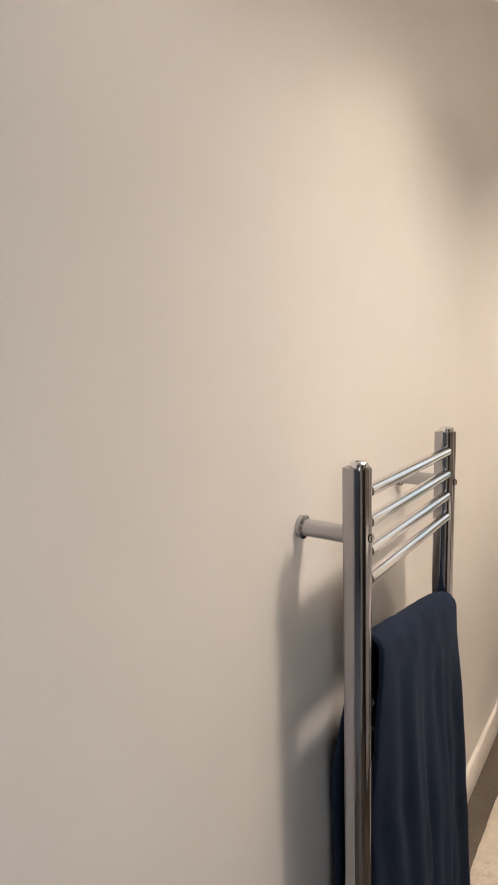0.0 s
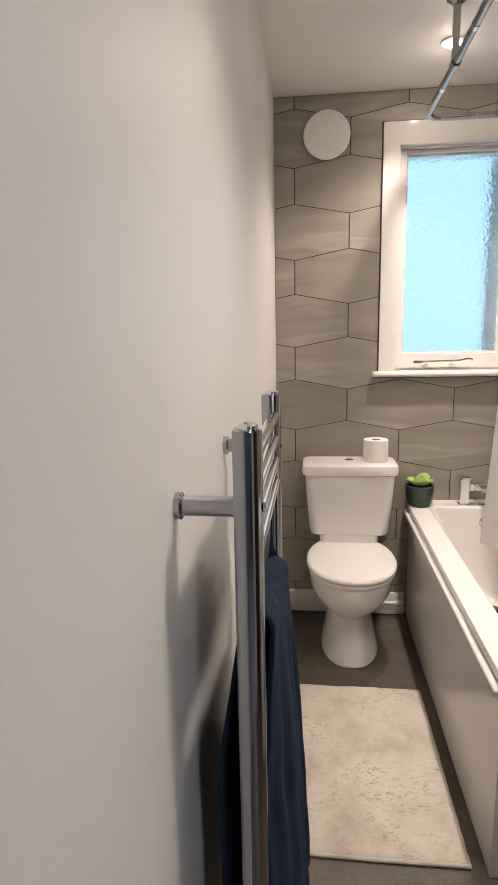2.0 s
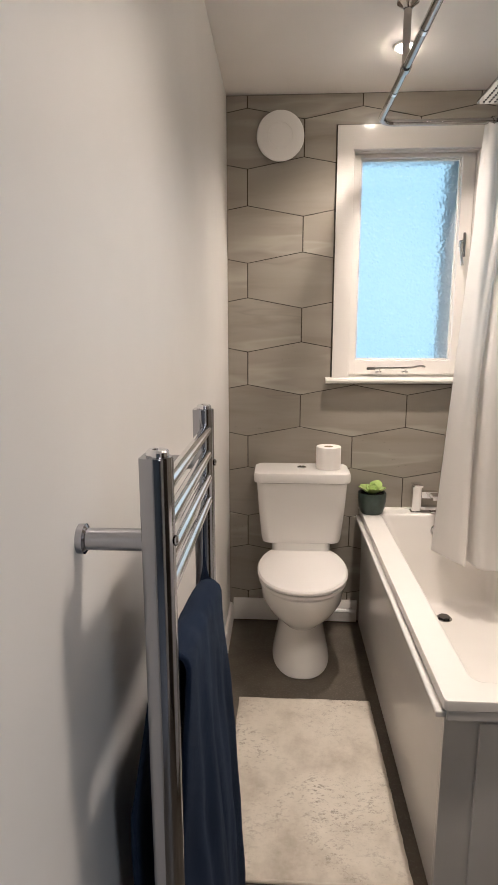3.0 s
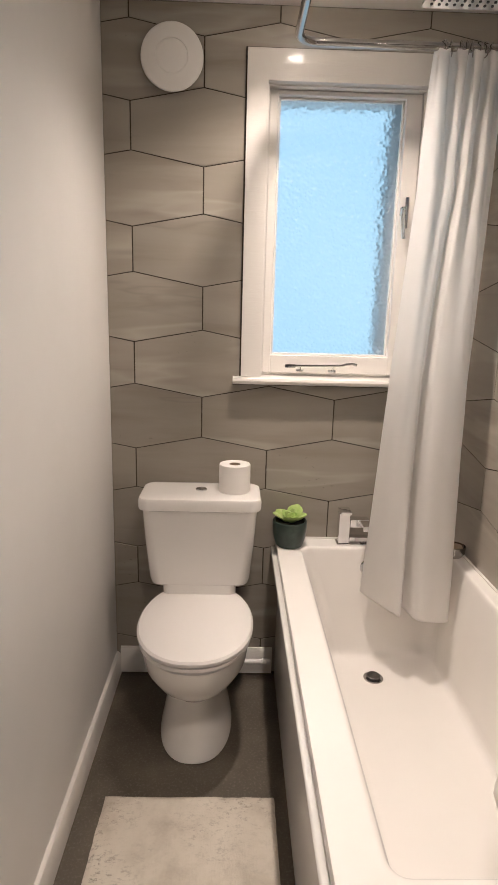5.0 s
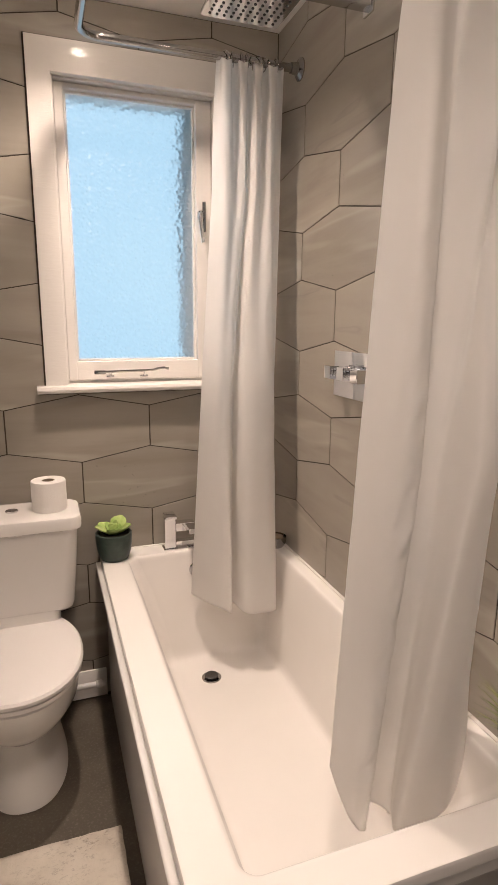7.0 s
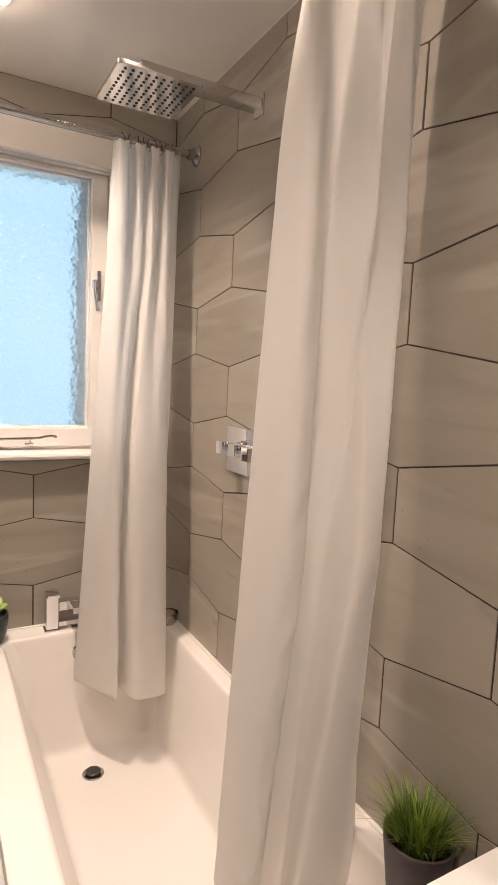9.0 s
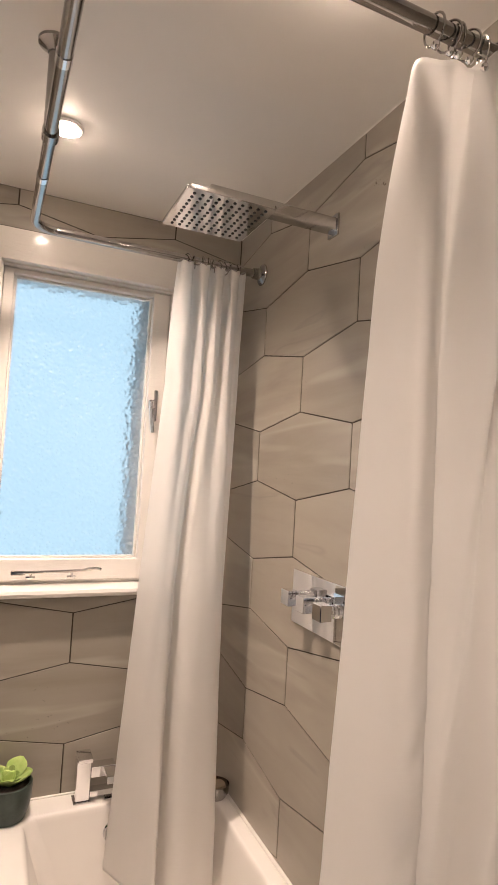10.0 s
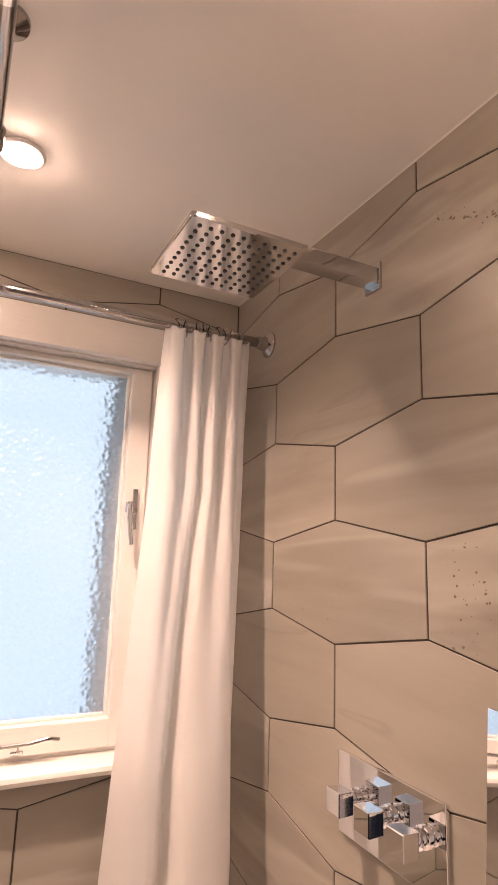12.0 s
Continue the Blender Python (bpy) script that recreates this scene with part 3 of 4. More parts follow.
# ---- bath ----
def bath():
    e = empty("bathtub", 0.96, -0.74, 0)
    tagged(e, "white acrylic bathtub with square rim and panels", "bathtub")
    x0, x1, y0, y1 = 0.624, 1.308, -1.472, -0.002
    R = 0.012
    rings = [
        rounded(x0 + 0.03, x1, y0 + 0.03, y1, 0.572, R), rounded(x0, x1, y0, y1, 0.575, R), rounded(x0, x1, y0, y1, RIM - 0.006, R), rounded(x0 + 0.002, x1 - 0.001, y0 + 0.002, y1 - 0.001, RIM - 0.001, R), rounded(x0 + 0.006, x1 - 0.004, y0 + 0.006, y1 - 0.004, RIM, R),
        rounded(0.703, 1.267, -1.400, -0.083, RIM, 0.035), rounded(0.709, 1.262, -1.394, -0.088, RIM - 0.001, 0.035), rounded(0.714, 1.2585, -1.389, -0.0915, RIM - 0.004, 0.035), rounded(0.7175, 1.256, -1.385, -0.094, RIM - 0.010, 0.035), rounded(0.721, 1.254, -1.379, -0.0955, RIM - 0.02, 0.037), rounded(0.731, 1.249, -1.358, -0.100, RIM - 0.055, 0.04),
        rounded(0.757, 1.240, -1.305, -0.113, 0.47, 0.045), rounded(0.797, 1.231, -1.22, -0.135, 0.33, 0.045), rounded(0.824, 1.226, -1.157, -0.150, 0.232, 0.04),
        rounded(0.830, 1.2235, -1.143, -0.154, 0.213, 0.04), rounded(0.837, 1.219, -1.13, -0.160, 0.201, 0.04), rounded(0.847, 1.212, -1.117, -0.168, 0.194, 0.04),
        rounded(0.862, 1.20, -1.10, -0.182, 0.190, 0.04), rounded(0.90, 1.165, -1.06, -0.22, 0.1865, 0.04),
    ]
    part("tub", at(e, loft(rings, cap0=False)), acrylic, e)
    px, py = 0.640, -1.428
    part("side_panel", at(e, box(px, px + 0.015, py + 0.0155, -0.004, 0.002, 0.572, 0.002)), panel_mat, e, "glossy white side panel")
    part("end_panel", at(e, box(px, 1.306, py, py + 0.015, 0.002, 0.572, 0.002)), panel_mat, e, "glossy white end panel")
    # raised moulding of the panels
    part("side_moulding", at(e, box(0.608, 0.642, -1.462, -0.006, 0.548, 0.566, 0.0055, 3)), panel_mat, e)
    part("end_moulding", at(e, box(0.72, 1.3, py - 0.011, py, 0.03, 0.518, 0.006)), panel_mat, e)
    part("end_trim", at(e, box(0.632, 1.304, -1.470, -1.415, 0.546, 0.5735, 0.004, 3)), panel_mat, e)
    # waste and overflow
    w = part("waste", at(e, lathe([(0.035, 0.1855), (0.035, 0.1885), (0.031, 0.19), (0.027, 0.1885), (0.0, 0.1885)], 0.972, -0.29, 32)), dull_chrome, e, "chrome waste ring")
    part("plug", at(e, lathe([(0.018, 0.186), (0.024, 0.193), (0.0245, 0.197), (0.022, 0.199), (0.0, 0.1995)], 0.972, -0.29, 28)), dark_metal, w, "dark chrome plug")
    o = disc_on((0.968, -0.109, 0.53), (0, -1, 0.08), [(0.03, 0), (0.031, 0.006), (0.028, 0.011), (0.0, 0.012)])
    part("overflow", at(e, o), chrome, e, "round chrome overflow cover")
    part("seal", at(e, joined(box(0.62, 1.305, -0.008, 0.0, RIM - 0.002, RIM + 0.004), box(1.3005, 1.31, -1.47, -0.008, RIM - 0.002, RIM + 0.004))), acrylic, e)


bath()


def tap():
    e = empty("bath_tap", 0.91, -0.05, RIM)
    tagged(e, "square chrome bath filler tap on the rim", "tap")
    for fx in (0.853, 0.944):
        part("foot", at(e, box(fx, fx + 0.052, -0.076, -0.024, RIM + 0.0005, RIM + 0.006, 0.002)), chrome, e)
    part("column", at(e, box(0.858, 0.9, -0.07, -0.028, RIM + 0.006, RIM + 0.125, 0.003)), chrome, e)
    part("lever", at(e, box(0.858, 0.9, -0.095, -0.028, RIM + 0.127, RIM + 0.139, 0.003)), chrome, e)
    part("bridge", at(e, box(0.9, 0.98, -0.066, -0.032, RIM + 0.012, RIM + 0.03, 0.003)), chrome, e)
    part("spout", at(e, joined(box(0.9, 0.972, -0.07, -0.03, RIM + 0.07, RIM + 0.102, 0.003), box(0.935, 0.972, -0.135, -0.07, RIM + 0.078, RIM + 0.1, 0.003))), chrome, e)


tap()


def succulent():
    e = empty("succulent_plant", 0.672, -0.072, RIM)
    tagged(e, "small green succulent in a dark green glazed pot", "plant")
    part("pot", lathe([(0.046, 0.0), (0.05, 0.003), (0.059, 0.03), (0.064, 0.06), (0.065, 0.085), (0.064, 0.098), (0.060, 0.1), (0.056, 0.097), (0.055, 0.088)], n=36), green_pot, e, "dark green glazed pot")
    part("soil", lathe([(0.0555, 0.085), (0.0555, 0.089), (0.0, 0.092)], n=24), soil, e)
    rnd = random.Random(4)
    for k in range(11):
        outer = k < 6
        a = k * 2.399
        length = rnd.uniform(0.062, 0.074) if outer else rnd.uniform(0.040, 0.052)
        rise = radians(rnd.uniform(18, 46) if outer else rnd.uniform(45, 75))
        rings = []
        for i in range(8):
            s = i / 7
            wid = 0.027 * math.sin(math.pi * (0.10 + 0.87 * s) ** 1.7) * (1.15 if outer else 0.85) + 0.002
            th = 0.006 * (1 - 0.55 * s)
            curve = 0.008 * s * s
            ring = []
            for j in range(10):
                b = 2 * math.pi * j / 10
                ring.append((length * s, wid * math.cos(b), th * math.sin(b) + curve + 0.10 * wid * abs(math.cos(b)) * 4 * 0.5))
            rings.append(ring)
        bm = loft(rings)
        bm.transform(Matrix.Translation((0.004 * math.cos(a), 0.004 * math.sin(a), 0.09)) @ Matrix.Rotation(a, 4, "Z") @ Matrix.Rotation(-rise, 4, "Y"))
        part("leaf", bm, leaf_green, e)


succulent()


def soap_dish():
    e = empty("soap_dish", 1.268, -0.158, RIM)
    tagged(e, "small round grey metal soap dish on the bath corner", "soap dish")
    part("dish", lathe([(0.026, 0.0), (0.030, 0.004), (0.038, 0.018), (0.040, 0.042), (0.038, 0.043), (0.033, 0.018), (0.024, 0.007), (0.0, 0.006)], n=28), dull_chrome, e)
    part("soap", lathe([(0.018, 0.007), (0.028, 0.014), (0.032, 0.028), (0.026, 0.042), (0.0, 0.047)], n=24), card, e, "brown worn soap")


soap_dish()


# ---- shower ----
def shower_head():
    cx, cy, z = 0.995, -0.618, 2.185
    e = empty("rain_shower", cx, cy, z)
    tagged(e, "square chrome rain shower head on a wall arm", "shower head")
    h = 0.1015
    plate = [rounded(cx - h, cx + h, cy - h, cy + h, z, 0.006), rounded(cx - h - 0.0015, cx + h + 0.0015, cy - h - 0.0015, cy + h + 0.0015, z + 0.002, 0.007), rounded(cx - h - 0.0015, cx + h + 0.0015, cy - h - 0.0015, cy + h + 0.0015, z + 0.009, 0.007), rounded(cx - h + 0.003, cx + h - 0.003, cy - h + 0.003, cy + h - 0.003, z + 0.011, 0.006), rounded(cx - 0.03, cx + 0.03, cy - 0.03, cy + 0.03, z + 0.018, 0.006)]
    face = part("face_plate", at(e, loft(plate)), head_chrome, e)
    for i in range(10):
        for j in range(10):
            nx, ny = cx + (i - 4.5) * 0.0185, cy + (j - 4.5) * 0.0185
            n = lathe([(0.0038, z + 0.0005), (0.0038, z - 0.0006), (0.0028, z - 0.002), (0.0, z - 0.0022)], nx, ny, 10)
            part("nozzle", at(e, n), nozzle_mat, face)
    part("joint", at(e, lathe([(0.016, z + 0.016), (0.016, z + 0.03), (0.012, z + 0.034)], cx, cy, 20)), chrome, e)
    part("arm", at(e, box(cx - 0.026, 1.3045, cy - 0.0185, cy + 0.0185, z + 0.034, z + 0.066, 0.003)), head_chrome, e, "square chrome arm")
    part("wall_plate", at(e, box(1.3035, 1.3098, cy - 0.023, cy + 0.023, z + 0.022, z + 0.078, 0.0015)), head_chrome, e)


shower_head()


def shower_valve():
    e = empty("shower_valve", 1.31, -0.642, 1.29)
    tagged(e, "chrome three-handle concealed shower valve with square knobs", "shower valve")
    part("plate", at(e, box(1.302, 1.3098, -0.772, -0.513, 1.226, 1.360, 0.0015)), mirror_chrome, e)
    for ky in (-0.574, -0.650, -0.727):
        kz = 1.301
        stem = disc_on((1.3025, ky, kz), (-1, 0, 0), [(0.0165, 0), (0.0165, 0.004), (0.0125, 0.006), (0.0125, 0.010), (0.0155, 0.011), (0.0155, 0.015), (0.0125, 0.016), (0.0125, 0.021), (0.0145, 0.022), (0.0145, 0.027)])
        part("stem", at(e, stem), mirror_chrome, e)
        # a square knob that flares a little towards its outer face
        knob = loft([[(x, ky + a * h, kz + b * h) for a, b in ((-1, -1), (1, -1), (1, 1), (-1, 1))] for x, h in ((1.2765, 0.0165), (1.2755, 0.0175), (1.2475, 0.0185), (1.246, 0.0172))])
        part("knob", at(e, knob), mirror_chrome, e)


shower_valve()


def hand_shower():
    e = empty("hand_shower", 1.27, -0.905, 1.3)
    tagged(e, "square chrome stick hand shower in a wall holder", "hand shower")
    bar = box(-0.016, 0.016, -0.0135, 0.0135, 0.0, 0.232, 0.0012)
    bar.transform(Matrix.Translation((1.272, -0.8905, 1.285)) @ Matrix.Rotation(radians(-10), 4, "Z") @ Matrix.Rotation(radians(4), 4, "Y"))
    part("handset", at(e, bar), mirror_chrome, e)
    part("holder", at(e, joined(box(1.298, 1.3098, -0.909, -0.872, 1.245, 1.292, 0.003), box(1.262, 1.3, -0.906, -0.875, 1.262, 1.284, 0.003))), chrome, e)
    pts = []
    for i in range(40):
        s = i / 39
        pts.append((1.28 - 0.02 * math.sin(math.pi * s), -0.8905 + 0.10 * s * s, 1.262 - 0.62 * math.sin(math.pi * 0.5 * s)))
    part("collar", at(e, lathe([(0.0085, 1.232), (0.0105, 1.236), (0.0105, 1.262)], 1.28, -0.8905, 16)), chrome, e)
    hose = tube(pts, 0.0068, 10)
    part("hose", at(e, hose), dull_chrome, e, "ribbed metal shower hose")


hand_shower()


# ---- curtain rail ----
def bend(cx, cy, r, a0, a1, z, n=10):
    return [(cx + r * math.cos(radians(a0 + (a1 - a0) * i / n)), cy + r * math.sin(radians(a0 + (a1 - a0) * i / n)), z) for i in range(n + 1)]


def curtain_rail():
    e = empty("curtain_rail", 0.9, -0.7, ROD_Z)
    tagged(e, "U-shaped chrome shower curtain rail with ceiling stay", "curtain rail")
    r = 0.062
    pts = [(1.298, ROD_FAR, ROD_Z), (0.9, ROD_FAR, ROD_Z)] + bend(ROD_X + r, ROD_FAR - r, r, 90, 180, ROD_Z) + [(ROD_X, -0.45, ROD_Z), (ROD_X, -0.95, ROD_Z)] + bend(ROD_X + r, ROD_NEAR + r, r, 180, 270, ROD_Z) + [(0.9, ROD_NEAR, ROD_Z), (1.298, ROD_NEAR, ROD_Z)]
    part("rail", at(e, tube(pts, 0.0125, 18)), dull_chrome, e)
    for y in (ROD_FAR, ROD_NEAR):
        part("wall_flange", at(e, disc_on((1.3098, y, ROD_Z), (-1, 0, 0), [(0.034, 0), (0.034, 0.004), (0.028, 0.009), (0.019, 0.013), (0.0165, 0.03), (0.0165, 0.034)])), dull_chrome, e)
    part("ceiling_stay", at(e, lathe([(0.012, ROD_Z + 0.008), (0.012, CEIL - 0.012)], ROD_X - 0.002, -0.685, 16)), dull_chrome, e)
    part("ceiling_flange", at(e, lathe([(0.014, CEIL - 0.022), (0.018, CEIL - 0.016), (0.033, CEIL - 0.006), (0.034, CEIL - 0.0006)], ROD_X - 0.002, -0.685, 26)), dull_chrome, e)
    part("stay_clamp", at(e, tube([(ROD_X, -0.7, ROD_Z), (ROD_X, -0.67, ROD_Z)], 0.0165, 18)), dull_chrome, e)
    for y in (-0.50, -0.92):
        part("joint_sleeve", at(e, tube([(ROD_X, y - 0.012, ROD_Z), (ROD_X, y + 0.012, ROD_Z)], 0.0138, 18)), chrome, e)


curtain_rail()


def lerp_table(table, z):
    for (za, a), (zb, b) in zip(table, table[1:]):
        if zb <= z <= za:
            return a + (b - a) * (za - z) / (za - zb)
    return table[0][1] if z > table[0][0] else table[-1][1]


def spline(points, u):
    """A smooth line through the turning points of the folds."""
    n = len(points) - 1
    f = min(max(u, 0.0), 1.0) * n
    k = min(int(f), n - 1)
    t = f - k
    p = [Vector(points[min(max(k + d, 0), n)]) for d in (-1, 0, 1, 2)]
    return 0.5 * (2 * p[1] + (p[2] - p[0]) * t + (2 * p[0] - 5 * p[1] + 4 * p[2] - p[3]) * t * t + (3 * p[1] - p[0] - 3 * p[2] + p[3]) * t * t * t)


def curtain(label, y0, head, pleats, sections, hem, seed, rings, crumple, sag=0.0):
    """A gathered curtain: pleats at the head run out into a few folds; sections gives the turns of the folds at each height."""
    top = 2.222
    e = empty("shower_curtain", sum(head) / 2, y0, top)
    tagged(e, label, "curtain", group="shower curtains")
    rnd = random.Random(seed)
    ph = [rnd.uniform(0, 6.28) for _ in range(6)]
    nu, nv = 220, 190
    bm = bmesh.new()
    grid = []
    for j in range(nv + 1):
        v = j / nv
        row = []
        for i in range(nu + 1):
            u = i / nu
            low = lerp_table([(1 - a, b) for a, b in hem], 1 - u)
            first = top - sag / (1 + math.exp((u - 0.48) * 40))
            z = first + (low - first) * v
            # the pleated head
            k = 2 * math.pi * pleats * u + ph[2] + 0.9 * math.sin(4 * u + ph[3])
            p = Vector((head[0] + (head[1] - head[0]) * u - 0.007 * math.sin(2 * k), y0 - 0.012 + 0.017 * math.sin(k)))
            if crumple:          # the loose edge turns back at the head
                p += Vector((0.025, 0.045)) * math.exp(-(u / 0.06) ** 2)
            za = top
            for zb, points in sections:
                if z >= zb or zb == sections[-1][0]:
                    t = min(1.0, max(0.0, (za - z) / (za - zb)))
                    q = spline(points, u)
                    p = p.lerp(q, t if za < top else 1 - (1 - t) ** 1.7)
                    break
                p, za = spline(points, u), zb
            z += 0.014 * (abs(math.sin(k * 0.5 + 0.8)) ** 0.6 - 0.6) * math.exp(-v * 45)
            body = min(1.0, 5 * v)
            # slack, soft drag lines and a few crumples along one fold
            dy = 0.007 * noise.noise(Vector((u * 4.5 + seed, v * 2.4, 0.3))) * body
            dy += 0.003 * noise.noise(Vector((u * 9 + 1.6 * v, v * 1.6, seed + 4.0))) * body
            dy += 0.0022 * noise.noise(Vector((u * 4 + v * 3, v * 13 - u * 4 + seed, 2.0))) * body
            dy += 0.0042 * noise.noise(Vector((u * 17 + 0.5 * v, v * 0.9, seed + 12.0))) * body * math.exp(-1.2 * v)
            ridge = 1 - min(1.0, 3.6 * abs(noise.noise(Vector((u * 4 - 2.4 * v, v * 3.6 + 2.2 * u, seed + 6.0)))))
            dy -= 0.0016 * ridge ** 1.5 * body
            dy += crumple * 0.0072 * noise.noise(Vector((u * 14, v * 42 + 5 * u, seed + 3.0))) * math.exp(-((u - 0.19) / 0.09) ** 2) * min(1.0, max(0.0, 2.5 * (v - 0.25)))
            # creases left by folding
            for zc in (1.47, 0.93):
                dy -= 0.0022 * (0.6 + 0.8 * noise.noise(Vector((u * 5, zc, seed)))) * math.exp(-((z - zc - 0.012 * math.sin(5 * u)) / 0.007) ** 2)
            dx = 0.005 * noise.noise(Vector((u * 3, v * 5, seed + 0.5))) * math.sin(math.pi * u) * body
            row.append(bm.verts.new((p[0] + dx, p[1] + dy, z)))
        grid.append(row)
    for a, b in zip(grid, grid[1:]):
        for i in range(nu):
            bm.faces.new((a[i], a[i + 1], b[i + 1], b[i]))
    c = part("cloth", at(e, bm), cloth, e)
    sol = c.modifiers.new("thickness", "SOLIDIFY")
    sol.thickness, sol.offset = 0.0012, 0
    # rings round the rail, bunched with the cloth
    for k in range(rings):
        rx = head[0] + 0.03 + (head[1] - head[0] - 0.05) * (k + 0.6 * rnd.random()) / (rings - 0.4)
        tilt = rnd.uniform(-0.45, 0.45)
        r = part("ring", at(e, torus((rx, y0, ROD_Z - 0.0045), 0.0205, 0.0017, (1, tilt, 0.1))), dull_chrome, e, "chrome curtain ring")
        if crumple:
            part("bead", at(e, disc_on((rx, y0 - 0.004, ROD_Z - 0.030), (0, 0, 1), [(0.002, -0.006), (0.006, -0.002), (0.006, 0.003), (0.002, 0.006)], 12)), chrome, r)


curtain("white fabric shower curtain gathered beside the window", ROD_FAR - 0.004, (1.026, 1.245), 4.0, [
    (1.85, [(1.010, -0.198), (1.05, -0.226), (1.085, -0.208), (1.112, -0.218), (1.126, -0.206), (1.148, -0.232), (1.170, -0.208), (1.200, -0.230), (1.224, -0.200), (1.246, -0.190)]),
    (1.25, [(0.970, -0.200), (1.005, -0.255), (1.045, -0.262), (1.062, -0.232), (1.074, -0.216), (1.094, -0.262), (1.145, -0.280), (1.205, -0.262), (1.216, -0.200), (1.240, -0.180)]),
    (0.44, [(0.936, -0.145), (0.972, -0.215), (1.020, -0.285), (1.044, -0.310), (1.064, -0.232), (1.092, -0.318), (1.145, -0.332), (1.205, -0.318), (1.222, -0.240), (1.232, -0.200)]),
], [(0, 0.452), (0.3, 0.438), (0.42, 0.446), (0.55, 0.436), (0.8, 0.428), (1, 0.45)], 3, 9, 0.0)
curtain("white fabric shower curtain gathered at the foot end of the bath", ROD_NEAR, (1.046, 1.276), 3.0, [
    (1.80, [(1.055, -1.150), (1.05, -1.264), (1.10, -1.244), (1.138, -1.216), (1.180, -1.268), (1.212, -1.240), (1.228, -1.214), (1.256, -1.266), (1.276, -1.225)]),
    (1.20, [(1.020, -1.150), (1.018, -1.268), (1.062, -1.288), (1.078, -1.228), (1.145, -1.208), (1.170, -1.232), (1.176, -1.296), (1.222, -1.296), (1.254, -1.222)]),
    (0.50, [(0.992, -1.150), (0.975, -1.255), (0.995, -1.288), (1.030, -1.225), (1.095, -1.212), (1.085, -1.240), (1.062, -1.300), (1.17, -1.300), (1.272, -1.225)]),
], [(0, 0.52), (0.14, 0.505), (0.25, 0.495), (0.36, 0.505), (0.5, 0.43), (0.62, 0.45), (0.74, 0.484), (0.86, 0.505), (0.94, 0.55), (1, 0.60)], 11, 9, 1.0, 0.04)


# ---- ceiling lights ----
def downlight(x, y):
    e = empty("downlight", x, y, CEIL)
    tagged(e, "recessed round ceiling downlight with a lit bulb", "ceiling light", group="ceiling downlights")
    part("bezel", lathe([(0.043, -0.0006), (0.043, -0.004), (0.038, -0.007), (0.031, -0.006), (0.029, -0.001)], n=36), plastic, e)
    part("bulb", lathe([(0.0285, -0.001), (0.0285, -0.006), (0.025, -0.013), (0.016, -0.018), (0.0, -0.020)], n=28), bulb_glow, e, "lit warm white bulb")
    return e


for spot_x, spot_y in SPOTS:
    downlight(spot_x, spot_y)


# ---- painted wall: towel rail ----
def towel_rail():
    e = empty("towel_rail", 0.098, -1.828, 0.25)
    tagged(e, "chrome ladder towel rail fixed to the painted wall", "towel rail")
    ends = (-2.034, -1.622)

    def section(y, z, k=1.0, n=14):
        # a square tube with a softly rounded front
        pts = [(0.079, y - 0.0145 * k, z), (0.083, y - 0.0180 * k, z), (0.093, y - 0.0190 * k, z)]
        pts += [(0.093 + 0.0235 * k * math.sin(math.pi * i / n), y - 0.0190 * k * math.cos(math.pi * i / n), z) for i in range(1, n)]
        return pts + [(0.093, y + 0.0190 * k, z), (0.083, y + 0.0180 * k, z), (0.079, y + 0.0145 * k, z)]

    for y in ends:
        st = part("upright", at(e, loft([section(y, 0.12), section(y, 1.2925), section(y, 1.2945, 0.94)])), rail_chrome, e)
        part("cap", at(e, lathe([(0.0135, 1.2945), (0.0135, 1.300), (0.011, 1.3025), (0.006, 1.3025), (0.005, 1.300), (0.0, 1.300)], 0.098, y, 20)), chrome, st)
    for z in (1.256, 1.210, 1.166, 1.123, 0.925, 0.88, 0.835, 0.79, 0.60, 0.555, 0.51, 0.465, 0.27, 0.225, 0.18):
        part("bar", at(e, tube([(0.104, ends[0] + 0.018, z), (0.104, ends[1] - 0.018, z)], 0.0098, 18)), chrome, e)
    for y in ends:
        for z in (1.192, 0.30):
            br = disc_on((0.0, y, z), (1, 0, 0), [(0.018, 0), (0.0185, 0.008), (0.0155, 0.010), (0.0135, 0.011), (0.0135, 0.08)])
            part("wall_bracket", at(e, br), rail_chrome, e)
        part("bracket_screw", at(e, disc_on((0.1165, y, 1.192), (1, 0, 0), [(0.0065, 0), (0.0065, 0.002), (0.005, 0.0035), (0.0, 0.0035)], 18)), head_chrome, e)


towel_rail()


